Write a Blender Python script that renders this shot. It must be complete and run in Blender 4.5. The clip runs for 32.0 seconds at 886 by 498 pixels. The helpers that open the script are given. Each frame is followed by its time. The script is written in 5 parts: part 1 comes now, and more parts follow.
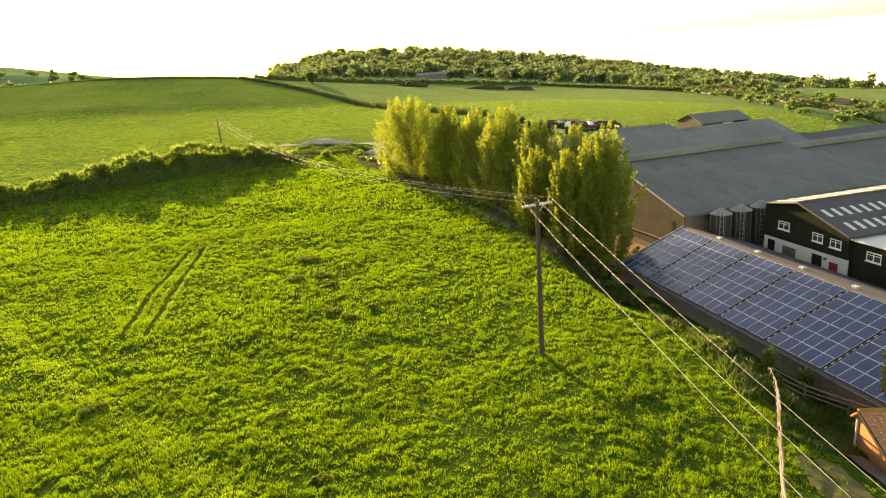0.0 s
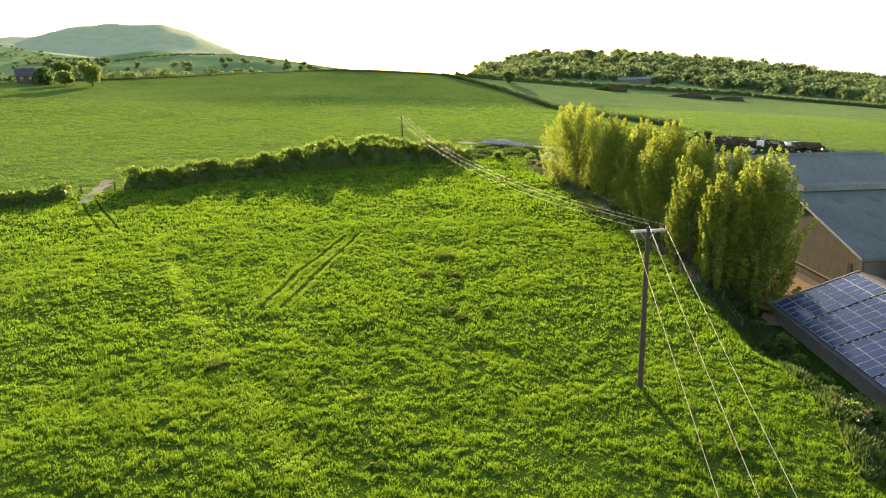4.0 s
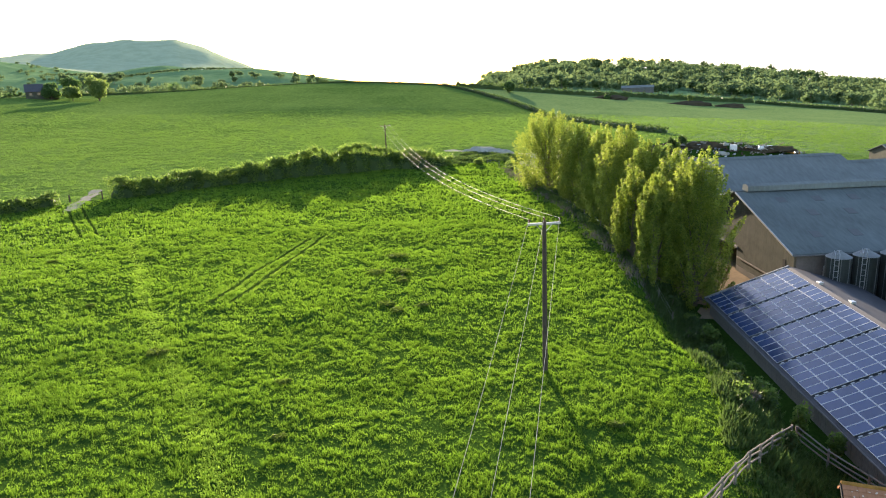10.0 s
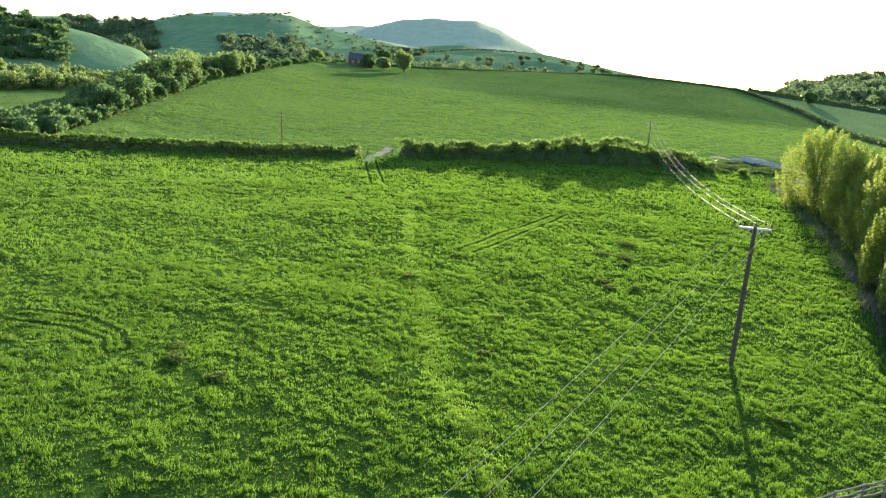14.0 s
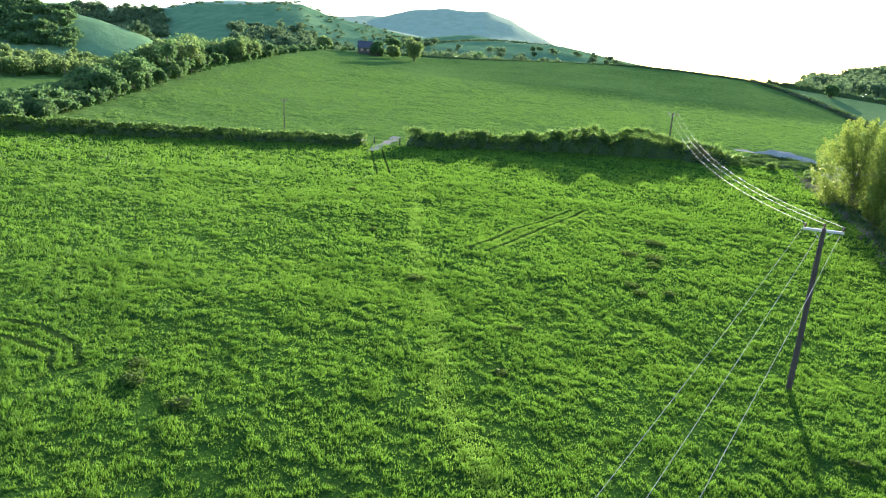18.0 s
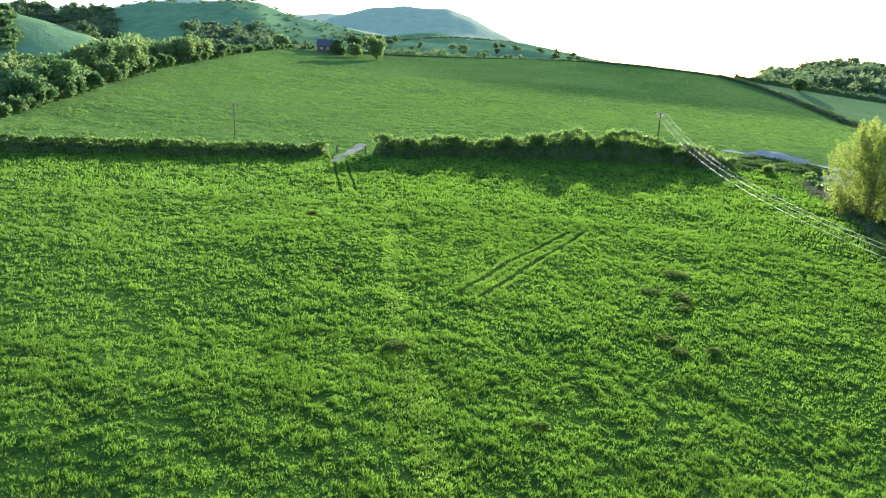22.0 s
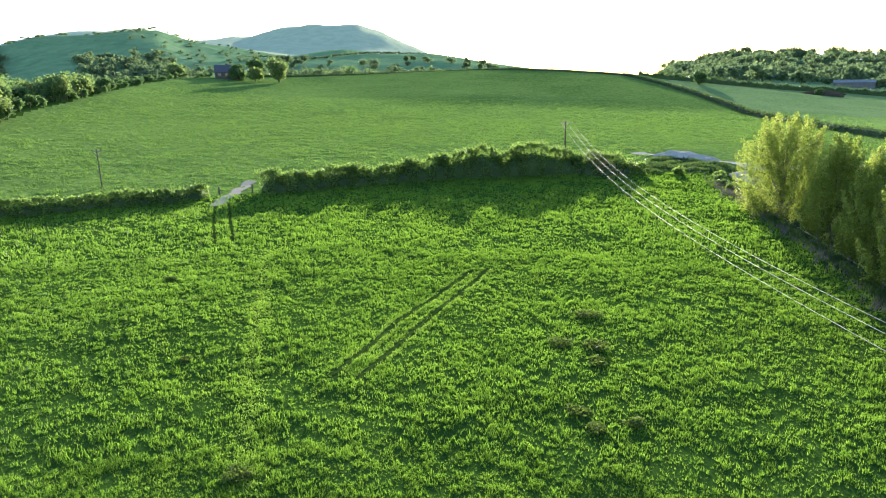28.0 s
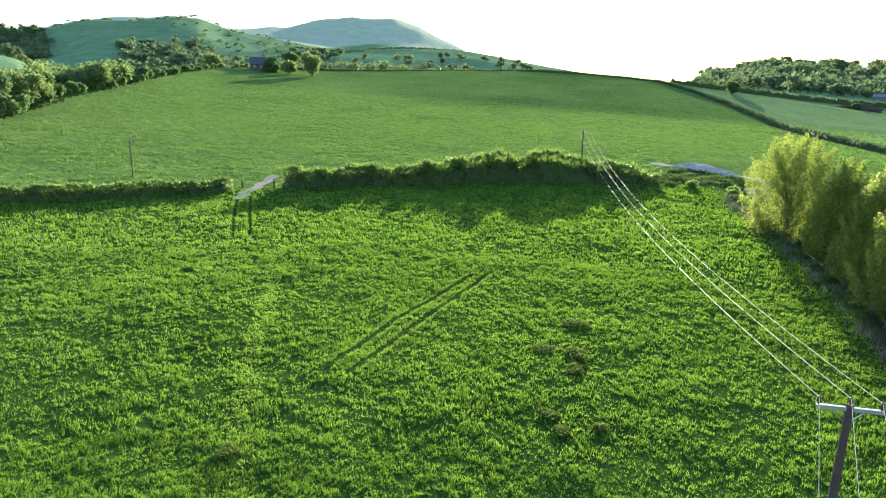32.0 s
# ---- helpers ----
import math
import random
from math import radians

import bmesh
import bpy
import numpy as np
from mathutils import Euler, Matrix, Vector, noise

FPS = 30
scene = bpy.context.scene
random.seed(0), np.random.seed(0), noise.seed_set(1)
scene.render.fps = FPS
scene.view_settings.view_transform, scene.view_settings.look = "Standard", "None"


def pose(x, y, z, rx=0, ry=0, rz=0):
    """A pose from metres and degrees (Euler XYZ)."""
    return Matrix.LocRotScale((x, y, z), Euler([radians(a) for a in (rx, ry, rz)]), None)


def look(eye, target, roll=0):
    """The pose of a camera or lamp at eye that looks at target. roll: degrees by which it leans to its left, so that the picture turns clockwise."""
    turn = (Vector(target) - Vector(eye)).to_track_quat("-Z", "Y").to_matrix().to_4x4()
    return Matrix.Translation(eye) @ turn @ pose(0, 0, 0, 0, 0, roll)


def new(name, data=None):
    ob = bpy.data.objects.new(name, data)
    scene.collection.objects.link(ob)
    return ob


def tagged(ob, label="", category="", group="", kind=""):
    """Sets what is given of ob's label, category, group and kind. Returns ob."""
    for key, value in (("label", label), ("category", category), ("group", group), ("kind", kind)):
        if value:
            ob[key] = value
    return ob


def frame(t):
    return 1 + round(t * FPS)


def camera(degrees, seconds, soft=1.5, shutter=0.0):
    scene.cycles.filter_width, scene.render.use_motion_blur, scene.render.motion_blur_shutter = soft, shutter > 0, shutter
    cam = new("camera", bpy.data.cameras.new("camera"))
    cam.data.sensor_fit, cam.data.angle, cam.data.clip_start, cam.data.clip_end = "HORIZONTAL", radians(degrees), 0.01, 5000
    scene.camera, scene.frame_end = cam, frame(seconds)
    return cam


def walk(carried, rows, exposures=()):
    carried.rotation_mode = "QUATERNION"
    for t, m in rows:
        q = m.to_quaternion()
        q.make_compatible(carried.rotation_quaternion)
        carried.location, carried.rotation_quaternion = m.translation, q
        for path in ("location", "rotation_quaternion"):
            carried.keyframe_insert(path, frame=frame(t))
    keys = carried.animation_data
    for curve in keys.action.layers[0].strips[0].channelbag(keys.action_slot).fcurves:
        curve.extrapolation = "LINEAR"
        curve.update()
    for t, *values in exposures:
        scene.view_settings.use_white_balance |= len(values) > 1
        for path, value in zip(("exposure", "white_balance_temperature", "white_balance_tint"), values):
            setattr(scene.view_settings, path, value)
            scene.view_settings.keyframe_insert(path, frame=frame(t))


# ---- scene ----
cam = camera(68.0, 32.0, soft=1.1)
EXPOSURES = [(0.0, 1.86, 15000, 22), (3.0, 1.76, 10400, 21), (6.0, 1.70, 7900, 20), (9.0, 1.70, 7200, 20), (12.5, 1.64, 6900, 20), (16.5, 1.66, 5650, 18), (24.5, 1.68, 5650, 18), (28.0, 1.74, 6000, 20), (30.0, 1.76, 6200, 21), (32.0, 1.74, 6000, 20)]
PATH = [
    (0, (-0.017, 0.550, 18.552), (-0.039, 2.472, 18.000), -4.27),
    (0.5, (0.648, 0.621, 18.616), (0.626, 2.544, 18.066), -4.62),
    (1, (1.383, 0.666, 18.709), (1.313, 2.587, 18.159), -4.42),
    (1.5, (2.141, 0.700, 18.811), (1.916, 2.612, 18.267), -3.51),
    (2, (2.780, 0.802, 18.870), (2.371, 2.686, 18.335), -2.63),
    (2.5, (3.339, 0.822, 18.923), (2.838, 2.683, 18.390), -2.02),
    (3, (3.846, 0.806, 18.977), (3.290, 2.653, 18.449), -1.86),
    (3.5, (4.366, 0.776, 19.017), (3.796, 2.620, 18.492), -1.85),
    (5.5, (6.222, 0.965, 18.951), (5.626, 2.803, 18.433), -2.23),
    (6, (6.659, 0.816, 19.071), (6.019, 2.639, 18.555), -1.83),
    (6.5, (7.112, 0.714, 19.173), (6.445, 2.528, 18.657), -1.62),
    (7, (7.666, 0.649, 19.217), (6.967, 2.451, 18.702), -1.46),
    (7.5, (8.290, 0.631, 19.195), (7.587, 2.433, 18.686), -1.48),
    (8, (8.907, 0.583, 19.110), (8.203, 2.387, 18.608), -1.56),
    (8.5, (9.538, 0.457, 18.986), (8.842, 2.264, 18.487), -1.69),
    (9, (10.192, 0.225, 18.850), (9.494, 2.032, 18.354), -1.66),
    (9.5, (10.902, -0.065, 18.700), (10.225, 1.752, 18.208), -1.77),
    (10, (11.702, -0.453, 18.544), (11.091, 1.387, 18.052), -2.59),
    (10.5, (12.571, -1.015, 18.412), (11.958, 0.825, 17.923), -2.86),
    (11, (13.465, -1.743, 18.337), (12.816, 0.084, 17.849), -2.43),
    (11.5, (14.268, -2.595, 18.355), (13.566, -0.788, 17.865), -2.21),
    (12, (14.985, -3.498, 18.505), (14.272, -1.697, 18.007), -2.05),
    (12.5, (15.634, -4.476, 18.719), (14.802, -2.728, 18.215), -0.65),
    (13, (16.281, -5.378, 18.869), (15.257, -3.738, 18.360), 0.88),
    (13.5, (16.885, -6.067, 18.920), (15.637, -4.592, 18.402), 2.61),
    (14, (17.345, -6.529, 18.897), (16.086, -5.066, 18.374), 2.85),
    (14.5, (17.669, -6.842, 18.835), (16.397, -5.393, 18.303), 3.29),
    (16.5, (15.051, -4.399, 17.639), (13.778, -2.954, 17.101), 3.37),
    (17, (14.455, -3.586, 17.636), (13.175, -2.148, 17.094), 3.25),
    (17.5, (13.816, -2.732, 17.666), (12.536, -1.296, 17.122), 3.21),
    (18, (13.098, -1.856, 17.727), (11.825, -0.414, 17.179), 3.33),
    (18.5, (12.265, -1.008, 17.780), (10.993, 0.434, 17.229), 3.39),
    (19, (11.344, -0.152, 17.841), (10.071, 1.286, 17.284), 3.40),
    (19.5, (10.242, 0.704, 17.886), (8.977, 2.150, 17.331), 3.35),
    (20, (8.927, 1.589, 17.872), (7.663, 3.037, 17.320), 3.56),
    (20.5, (7.575, 2.609, 17.839), (6.311, 4.057, 17.285), 3.65),
    (21, (6.271, 3.728, 17.791), (4.971, 5.144, 17.236), 4.03),
    (21.5, (5.065, 5.062, 17.779), (3.808, 6.517, 17.229), 3.54),
    (22, (3.916, 6.474, 17.825), (2.722, 7.982, 17.276), 2.67),
    (22.5, (2.844, 7.722, 17.903), (1.649, 9.229, 17.355), 2.66),
    (23, (1.866, 8.833, 18.017), (0.652, 10.325, 17.468), 2.86),
    (23.5, (0.994, 9.886, 18.156), (-0.218, 11.380, 17.612), 2.74),
    (24, (0.242, 10.858, 18.287), (-0.965, 12.359, 17.747), 2.61),
    (24.5, (-0.420, 11.754, 18.408), (-1.640, 13.245, 17.872), 2.70),
    (26.5, (-0.353, 14.918, 18.196), (-1.528, 16.451, 17.678), 1.27),
    (27, (0.211, 15.337, 18.425), (-0.835, 16.963, 17.913), -0.09),
    (27.5, (0.954, 15.624, 18.674), (-0.064, 17.267, 18.161), -0.67),
    (28, (1.954, 15.874, 18.997), (0.921, 17.508, 18.484), -1.33),
    (28.5, (2.932, 16.320, 19.295), (2.066, 18.044, 18.767), -1.67),
    (29, (2.964, 17.082, 19.326), (2.292, 18.887, 18.788), -2.87),
    (29.5, (3.014, 17.729, 19.255), (2.420, 19.558, 18.708), -3.11),
    (30, (3.268, 17.964, 19.280), (2.705, 19.804, 18.736), -3.25),
    (30.5, (3.716, 17.603, 19.474), (3.069, 19.417, 18.936), -2.78),
    (31, (4.534, 16.725, 19.751), (3.575, 18.401, 19.230), -1.21),
    (31.5, (5.145, 15.805, 20.087), (4.045, 17.391, 19.564), 0.41),
    (32, (5.382, 14.986, 20.437), (4.282, 16.572, 19.914), 0.82),
]
walk(cam, [(t, look(eye, target, roll)) for t, eye, target, roll in PATH], EXPOSURES)

# exposure, world and sun
SUN_AZ, SUN_EL = -23.0, 10.3      # degrees from +y to the right, and above the level
world = bpy.data.worlds.new("evening_sky")
scene.world = world
world.use_nodes = True
wn = world.node_tree
wn.nodes.clear()
sky = wn.nodes.new("ShaderNodeTexSky")
sky.sky_type, sky.sun_disc = "NISHITA", False
sky.sun_elevation, sky.sun_rotation = radians(SUN_EL), radians(SUN_AZ)
sky.air_density, sky.dust_density, sky.ozone_density = 1.0, 0.5, 2.0
bg = wn.nodes.new("ShaderNodeBackground")
bg.inputs[1].default_value = 0.15
wout = wn.nodes.new("ShaderNodeOutputWorld")
wn.links.new(sky.outputs[0], bg.inputs[0])
wn.links.new(bg.outputs[0], wout.inputs[0])

sun_data = bpy.data.lights.new("sun", "SUN")
sun_data.energy, sun_data.angle, sun_data.color = 5.0, radians(0.6), (1.0, 0.90, 0.70)
sun = new("sun", sun_data)
sa, se = radians(SUN_AZ), radians(SUN_EL)
sun_way = Vector((math.sin(sa) * math.cos(se), math.cos(sa) * math.cos(se), math.sin(se)))
sun.matrix_basis = look(sun_way * 200, (0, 0, 0))

RNG = np.random.default_rng(7)


# ---- materials ----
class Nodes:
    """Short writing for one node material."""

    def __init__(self, name, rough=0.8, metal=0.0, spec=0.3):
        self.mat = bpy.data.materials.new(name)
        self.mat.use_nodes = True
        self.t = self.mat.node_tree
        self.b = self.t.nodes["Principled BSDF"]
        self.out = self.t.nodes["Material Output"]
        self.b.inputs["Roughness"].default_value = rough
        self.b.inputs["Metallic"].default_value = metal
        self.b.inputs["Specular IOR Level"].default_value = spec
        self.co = self.t.nodes.new("ShaderNodeTexCoord").outputs["Object"]

    def add(self, kind, **values):
        n = self.t.nodes.new(kind)
        for k, v in values.items():
            n.inputs[k.replace("_", " ")].default_value = v
        return n

    def link(self, a, b):
        self.t.links.new(a, b)

    def noise(self, scale, detail=4.0, rough=0.6, co=None, stretch=None):
        n = self.add("ShaderNodeTexNoise", Scale=scale, Detail=detail, Roughness=rough)
        src = co or self.co
        if stretch:
            m = self.add("ShaderNodeMapping")
            m.inputs["Scale"].default_value = stretch
            self.link(src, m.inputs[0])
            src = m.outputs[0]
        self.link(src, n.inputs["Vector"])
        return n.outputs["Fac"]

    def ramp(self, fac, stops):
        r = self.t.nodes.new("ShaderNodeValToRGB")
        els = r.color_ramp.elements
        while len(els) < len(stops):
            els.new(0.5)
        for el, (p, c) in zip(els, stops):
            el.position, el.color = p, (*c, 1.0) if len(c) == 3 else c
        self.link(fac, r.inputs[0])
        return r.outputs[0]

    def mix(self, fac, a, b, mode="MIX"):
        m = self.t.nodes.new("ShaderNodeMix")
        m.data_type, m.blend_type = "RGBA", mode
        for value, socket in ((fac, m.inputs[0]), (a, m.inputs[6]), (b, m.inputs[7])):
            if isinstance(value, (int, float)):
                socket.default_value = value
            elif isinstance(value, tuple):
                socket.default_value = (*value, 1.0)
            else:
                self.link(value, socket)
        return m.outputs[2]

    def random(self, island=False):
        if island:
            return self.t.nodes.new("ShaderNodeNewGeometry").outputs["Random Per Island"]
        return self.t.nodes.new("ShaderNodeObjectInfo").outputs["Random"]

    def colour(self, c):
        if isinstance(c, tuple):
            self.b.inputs["Base Color"].default_value = (*c, 1.0)
        else:
            self.link(c, self.b.inputs["Base Color"])
        self.col = c

    def bump(self, fac, strength=0.4, distance=0.05):
        n = self.add("ShaderNodeBump", Strength=strength, Distance=distance)
        self.link(fac, n.inputs["Height"])
        self.link(n.outputs[0], self.b.inputs["Normal"])
        return n.outputs[0]

    def through_light(self, share, colour):
        """Lets part of the light through, as leaves and grass do."""
        tr = self.t.nodes.new("ShaderNodeBsdfTranslucent")
        if isinstance(colour, tuple):
            tr.inputs[0].default_value = (*colour, 1.0)
        else:
            self.link(colour, tr.inputs[0])
        mx = self.t.nodes.new("ShaderNodeMixShader")
        mx.inputs[0].default_value = share
        self.link(self.b.outputs[0], mx.inputs[1])
        self.link(tr.outputs[0], mx.inputs[2])
        self.link(mx.outputs[0], self.out.inputs[0])
        return self.mat


def plain(name, c, rough=0.7, metal=0.0, grain=8.0, vary=0.25, bump=0.15, spec=0.3, stretch=None):
    """A painted or bare surface with grain and larger stains."""
    n = Nodes(name, rough, metal, spec)
    a, b = n.noise(grain, 5, 0.65, stretch=stretch), n.noise(grain * 0.12, 3, 0.6)
    dark = tuple(v * (1 - vary) for v in c)
    light = tuple(min(1.0, v * (1 + vary)) for v in c)
    n.colour(n.mix(0.5, n.ramp(a, [(0.3, dark), (0.7, light)]), n.ramp(b, [(0.3, dark), (0.7, light)])))
    if bump:
        n.bump(a, bump, 0.02)
    return n.mat


def leafy(name, dark, light, share=0.55, glow=1.5, gloss=0.12, rough=0.7):
    n = Nodes(name, rough, 0, gloss)
    c = n.ramp(n.random(True), [(0.05, dark), (0.95, light)])
    big = n.noise(0.35, 2, 0.5)
    c = n.mix(n.ramp(big, [(0.35, (0, 0, 0)), (0.65, (0.6, 0.6, 0.6))]), c, light)
    n.colour(c)
    thin = n.mix(1.0, c, (glow, glow, glow * 0.8), "MULTIPLY")
    return n.through_light(share, thin)


def pasture(name, low, mid, high, fine=2.5, fuzz=0.0, depth=0.25):
    n = Nodes(name, 1.0, 0, 0.0)
    n.b.inputs["Sheen Weight"].default_value = fuzz
    n.b.inputs["Sheen Roughness"].default_value = 0.5
    a, b, c = n.noise(fine, 6, 0.7), n.noise(0.28, 4, 0.65), n.noise(0.03, 3, 0.6)
    col = n.ramp(a, [(0.36, low), (0.52, mid), (0.68, high)])
    col = n.mix(n.ramp(b, [(0.35, (0, 0, 0)), (0.7, (0.5, 0.5, 0.5))]), col, low)
    col = n.mix(n.ramp(c, [(0.35, (0, 0, 0)), (0.7, (0.4, 0.4, 0.4))]), col, high)
    n.colour(col)
    both = n.mix(0.5, a, b)
    n.bump(both, 0.9, depth)
    return n.mat


M_PASTURE = pasture("pasture_soil_grass", (0.020, 0.050, 0.009), (0.034, 0.080, 0.013), (0.056, 0.116, 0.019), 5.0)
M_HILL = pasture("hill_ley_grass", (0.042, 0.094, 0.022), (0.118, 0.206, 0.046), (0.215, 0.322, 0.078), 1.0, 0.0, 1.2)
# the far field's grass is lightened, with haze put into its colour
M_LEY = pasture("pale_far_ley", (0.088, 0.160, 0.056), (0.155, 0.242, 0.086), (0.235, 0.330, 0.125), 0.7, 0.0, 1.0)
# both downland colours are paled to carry the distance haze, most beyond 1300 m
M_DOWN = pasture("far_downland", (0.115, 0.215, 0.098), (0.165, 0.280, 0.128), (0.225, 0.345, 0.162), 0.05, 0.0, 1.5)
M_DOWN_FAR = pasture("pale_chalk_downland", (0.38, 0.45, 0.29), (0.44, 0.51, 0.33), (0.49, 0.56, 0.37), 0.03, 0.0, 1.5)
M_GRASS = leafy("grass_blades", (0.043, 0.108, 0.010), (0.130, 0.232, 0.025), 0.58, 1.7, 0.25, 0.5)
M_PATH = leafy("trodden_grass_blades", (0.080, 0.162, 0.022), (0.170, 0.275, 0.040), 0.58, 1.7, 0.25, 0.5)
M_HILLGRASS = leafy("hill_grass_blades", (0.070, 0.142, 0.030), (0.128, 0.222, 0.048), 0.5, 1.35, 0.1, 0.7)
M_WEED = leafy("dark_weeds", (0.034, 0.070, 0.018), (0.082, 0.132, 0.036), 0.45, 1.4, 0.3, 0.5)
M_CLUMP = leafy("weed_clump_leaves", (0.046, 0.086, 0.016), (0.112, 0.165, 0.030), 0.5, 1.5, 0.15, 0.6)
M_BRUSH = leafy("grey_brush", (0.10, 0.095, 0.075), (0.20, 0.19, 0.15), 0.2, 1.0)
M_POPLAR = leafy("poplar_leaves", (0.064, 0.112, 0.022), (0.220, 0.265, 0.052), 0.58, 1.9, 0.25, 0.5)
M_HEDGE = leafy("hedge_leaves", (0.055, 0.102, 0.026), (0.140, 0.205, 0.050), 0.6, 2.0, 0.3, 0.5)
M_WOOD_A = leafy("broadleaf_canopy", (0.050, 0.106, 0.040), (0.118, 0.190, 0.066), 0.5, 1.55)
M_WOOD_B = leafy("spring_canopy", (0.085, 0.145, 0.048), (0.190, 0.250, 0.082), 0.5, 1.55)
# leaves of the distant woods: aerial haze painted in as pale, low contrast
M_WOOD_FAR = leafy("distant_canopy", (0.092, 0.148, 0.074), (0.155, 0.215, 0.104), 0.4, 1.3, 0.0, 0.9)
M_DARK = plain("leaf_shade_core", (0.015, 0.024, 0.010), 0.95, 0, 3, 0.3)
M_BARK = plain("grey_bark", (0.16, 0.13, 0.10), 0.9, 0, 12, 0.4, 0.5, stretch=(3, 3, 0.5))
M_POLE = plain("weathered_pole", (0.075, 0.056, 0.042), 0.85, 0, 20, 0.35, 0.4, stretch=(6, 6, 0.4))
M_GALV = plain("galvanised_steel", (0.55, 0.56, 0.57), 0.42, 0.85, 9, 0.15, 0.05)
M_WIRE = plain("aluminium_wire", (0.34, 0.33, 0.30), 0.6, 0.0, 20, 0.1, 0.0)
M_PORC = plain("brown_porcelain", (0.10, 0.045, 0.03), 0.2, 0, 12, 0.15, 0.0, 0.6)
M_ROOF = plain("fibre_cement_roof", (0.135, 0.160, 0.158), 0.85, 0, 1.6, 0.30, 0.2, spec=0.2, stretch=(0.35, 2.2, 1.0))
M_ROOF_OLD = plain("older_fibre_cement", (0.170, 0.192, 0.186), 0.85, 0, 1.2, 0.32, 0.2, spec=0.2, stretch=(0.35, 2.2, 1.0))
M_ROOF_DARK = plain("dark_sheet_roof", (0.075, 0.075, 0.085), 0.65, 0, 2, 0.25, 0.15)
M_SKYLIGHT = plain("grp_rooflight", (0.105, 0.110, 0.112), 0.55, 0, 3, 0.2, 0.05)
M_SKYLIGHT_W = plain("white_rooflight", (0.62, 0.63, 0.64), 0.5, 0, 3, 0.12, 0.05)
M_CLAD = plain("olive_boarding", (0.088, 0.088, 0.066), 0.88, 0, 7, 0.35, 0.3, spec=0.15, stretch=(2, 2, 0.3))
M_SIDE = plain("grey_side_sheeting", (0.12, 0.12, 0.12), 0.7, 0, 4, 0.3, 0.2)
M_GREEN = plain("dark_green_cladding", (0.022, 0.028, 0.019), 0.9, 0, 4, 0.25, 0.1, spec=0.02)
M_WHITE = plain("white_render", (0.62, 0.62, 0.60), 0.85, 0, 5, 0.14, 0.15)
M_UPVC = plain("white_window_frame", (0.80, 0.80, 0.80), 0.35, 0, 8, 0.05, 0.0, 0.5)
M_SILO = plain("grey_green_silo", (0.045, 0.052, 0.046), 0.5, 0.0, 4, 0.25, 0.05)
M_SILO_LID = plain("grey_silo_lid", (0.22, 0.23, 0.23), 0.6, 0.0, 4, 0.25, 0.05)
# near-black that stands for the unlit inside of openings; also black trim
M_BLACK = plain("dark_interior", (0.012, 0.011, 0.010), 0.9, 0, 4, 0.2, 0.0)
M_TIMBER = plain("weathered_boards", (0.20, 0.175, 0.145), 0.88, 0, 9, 0.4, 0.35, stretch=(3, 3, 0.4))
M_RAIL = plain("weathered_rail", (0.19, 0.160, 0.13), 0.85, 0, 10, 0.35, 0.3)
M_ALU = plain("anodised_frame", (0.50, 0.52, 0.55), 0.4, 0.7, 10, 0.08, 0.0)
M_CONC = plain("yard_concrete", (0.24, 0.225, 0.20), 0.9, 0, 2.5, 0.25, 0.25, spec=0.0)
M_DIRT = plain("tan_yard_dirt", (0.30, 0.225, 0.15), 0.95, 0, 2.0, 0.3, 0.4, spec=0.0)
M_CHALK = plain("pale_chalk_rubble", (0.40, 0.38, 0.32), 0.95, 0, 1.6, 0.3, 0.6, spec=0.0)
M_TRACK = plain("pale_flint_track", (0.31, 0.29, 0.235), 0.95, 0, 2.5, 0.3, 0.5, spec=0.0)
M_BRICK = plain("orange_brick", (0.42, 0.20, 0.09), 0.9, 0, 12, 0.25, 0.2)
M_TILE = plain("brown_roof_tile", (0.42, 0.185, 0.095), 0.9, 0, 10, 0.3, 0.25, spec=0.1)
M_MOSS = plain("rusty_moss", (0.34, 0.16, 0.035), 0.95, 0, 9, 0.4, 0.5)
M_LICHEN = plain("pale_lichen", (0.66, 0.52, 0.40), 0.95, 0, 15, 0.2, 0.2, spec=0.1)
M_RUT = plain("pressed_wet_grass", (0.032, 0.060, 0.012), 0.9, 0, 3, 0.4, 0.5, spec=0.0)
M_SOIL = plain("dark_bank_soil", (0.075, 0.06, 0.04), 0.95, 0, 1.5, 0.4, 0.6, spec=0.0)
M_GARDEN = plain("weedy_garden_soil", (0.125, 0.115, 0.060), 0.95, 0, 2.5, 0.5, 0.6, spec=0.0)
M_PLAST_W = plain("white_plastic", (0.75, 0.75, 0.75), 0.4, 0, 5, 0.08, 0.0, 0.5)
M_PLAST_G = plain("green_tarpaulin", (0.04, 0.26, 0.20), 0.6, 0, 5, 0.35, 0.3)
M_PLAST_B = plain("black_silage_sheet", (0.02, 0.02, 0.022), 0.4, 0, 5, 0.3, 0.3)
M_RED = plain("red_painted_metal", (0.28, 0.03, 0.025), 0.5, 0, 6, 0.2, 0.05)
M_CARD = plain("tan_bale_wrap", (0.46, 0.27, 0.10), 0.9, 0, 5, 0.25, 0.3)


def pane_material():
    n = Nodes("window_pane", 0.06, 0, 0.8)
    n.colour(n.ramp(n.noise(0.8, 2), [(0.3, (0.03, 0.04, 0.05)), (0.7, (0.07, 0.09, 0.11))]))
    return n.mat


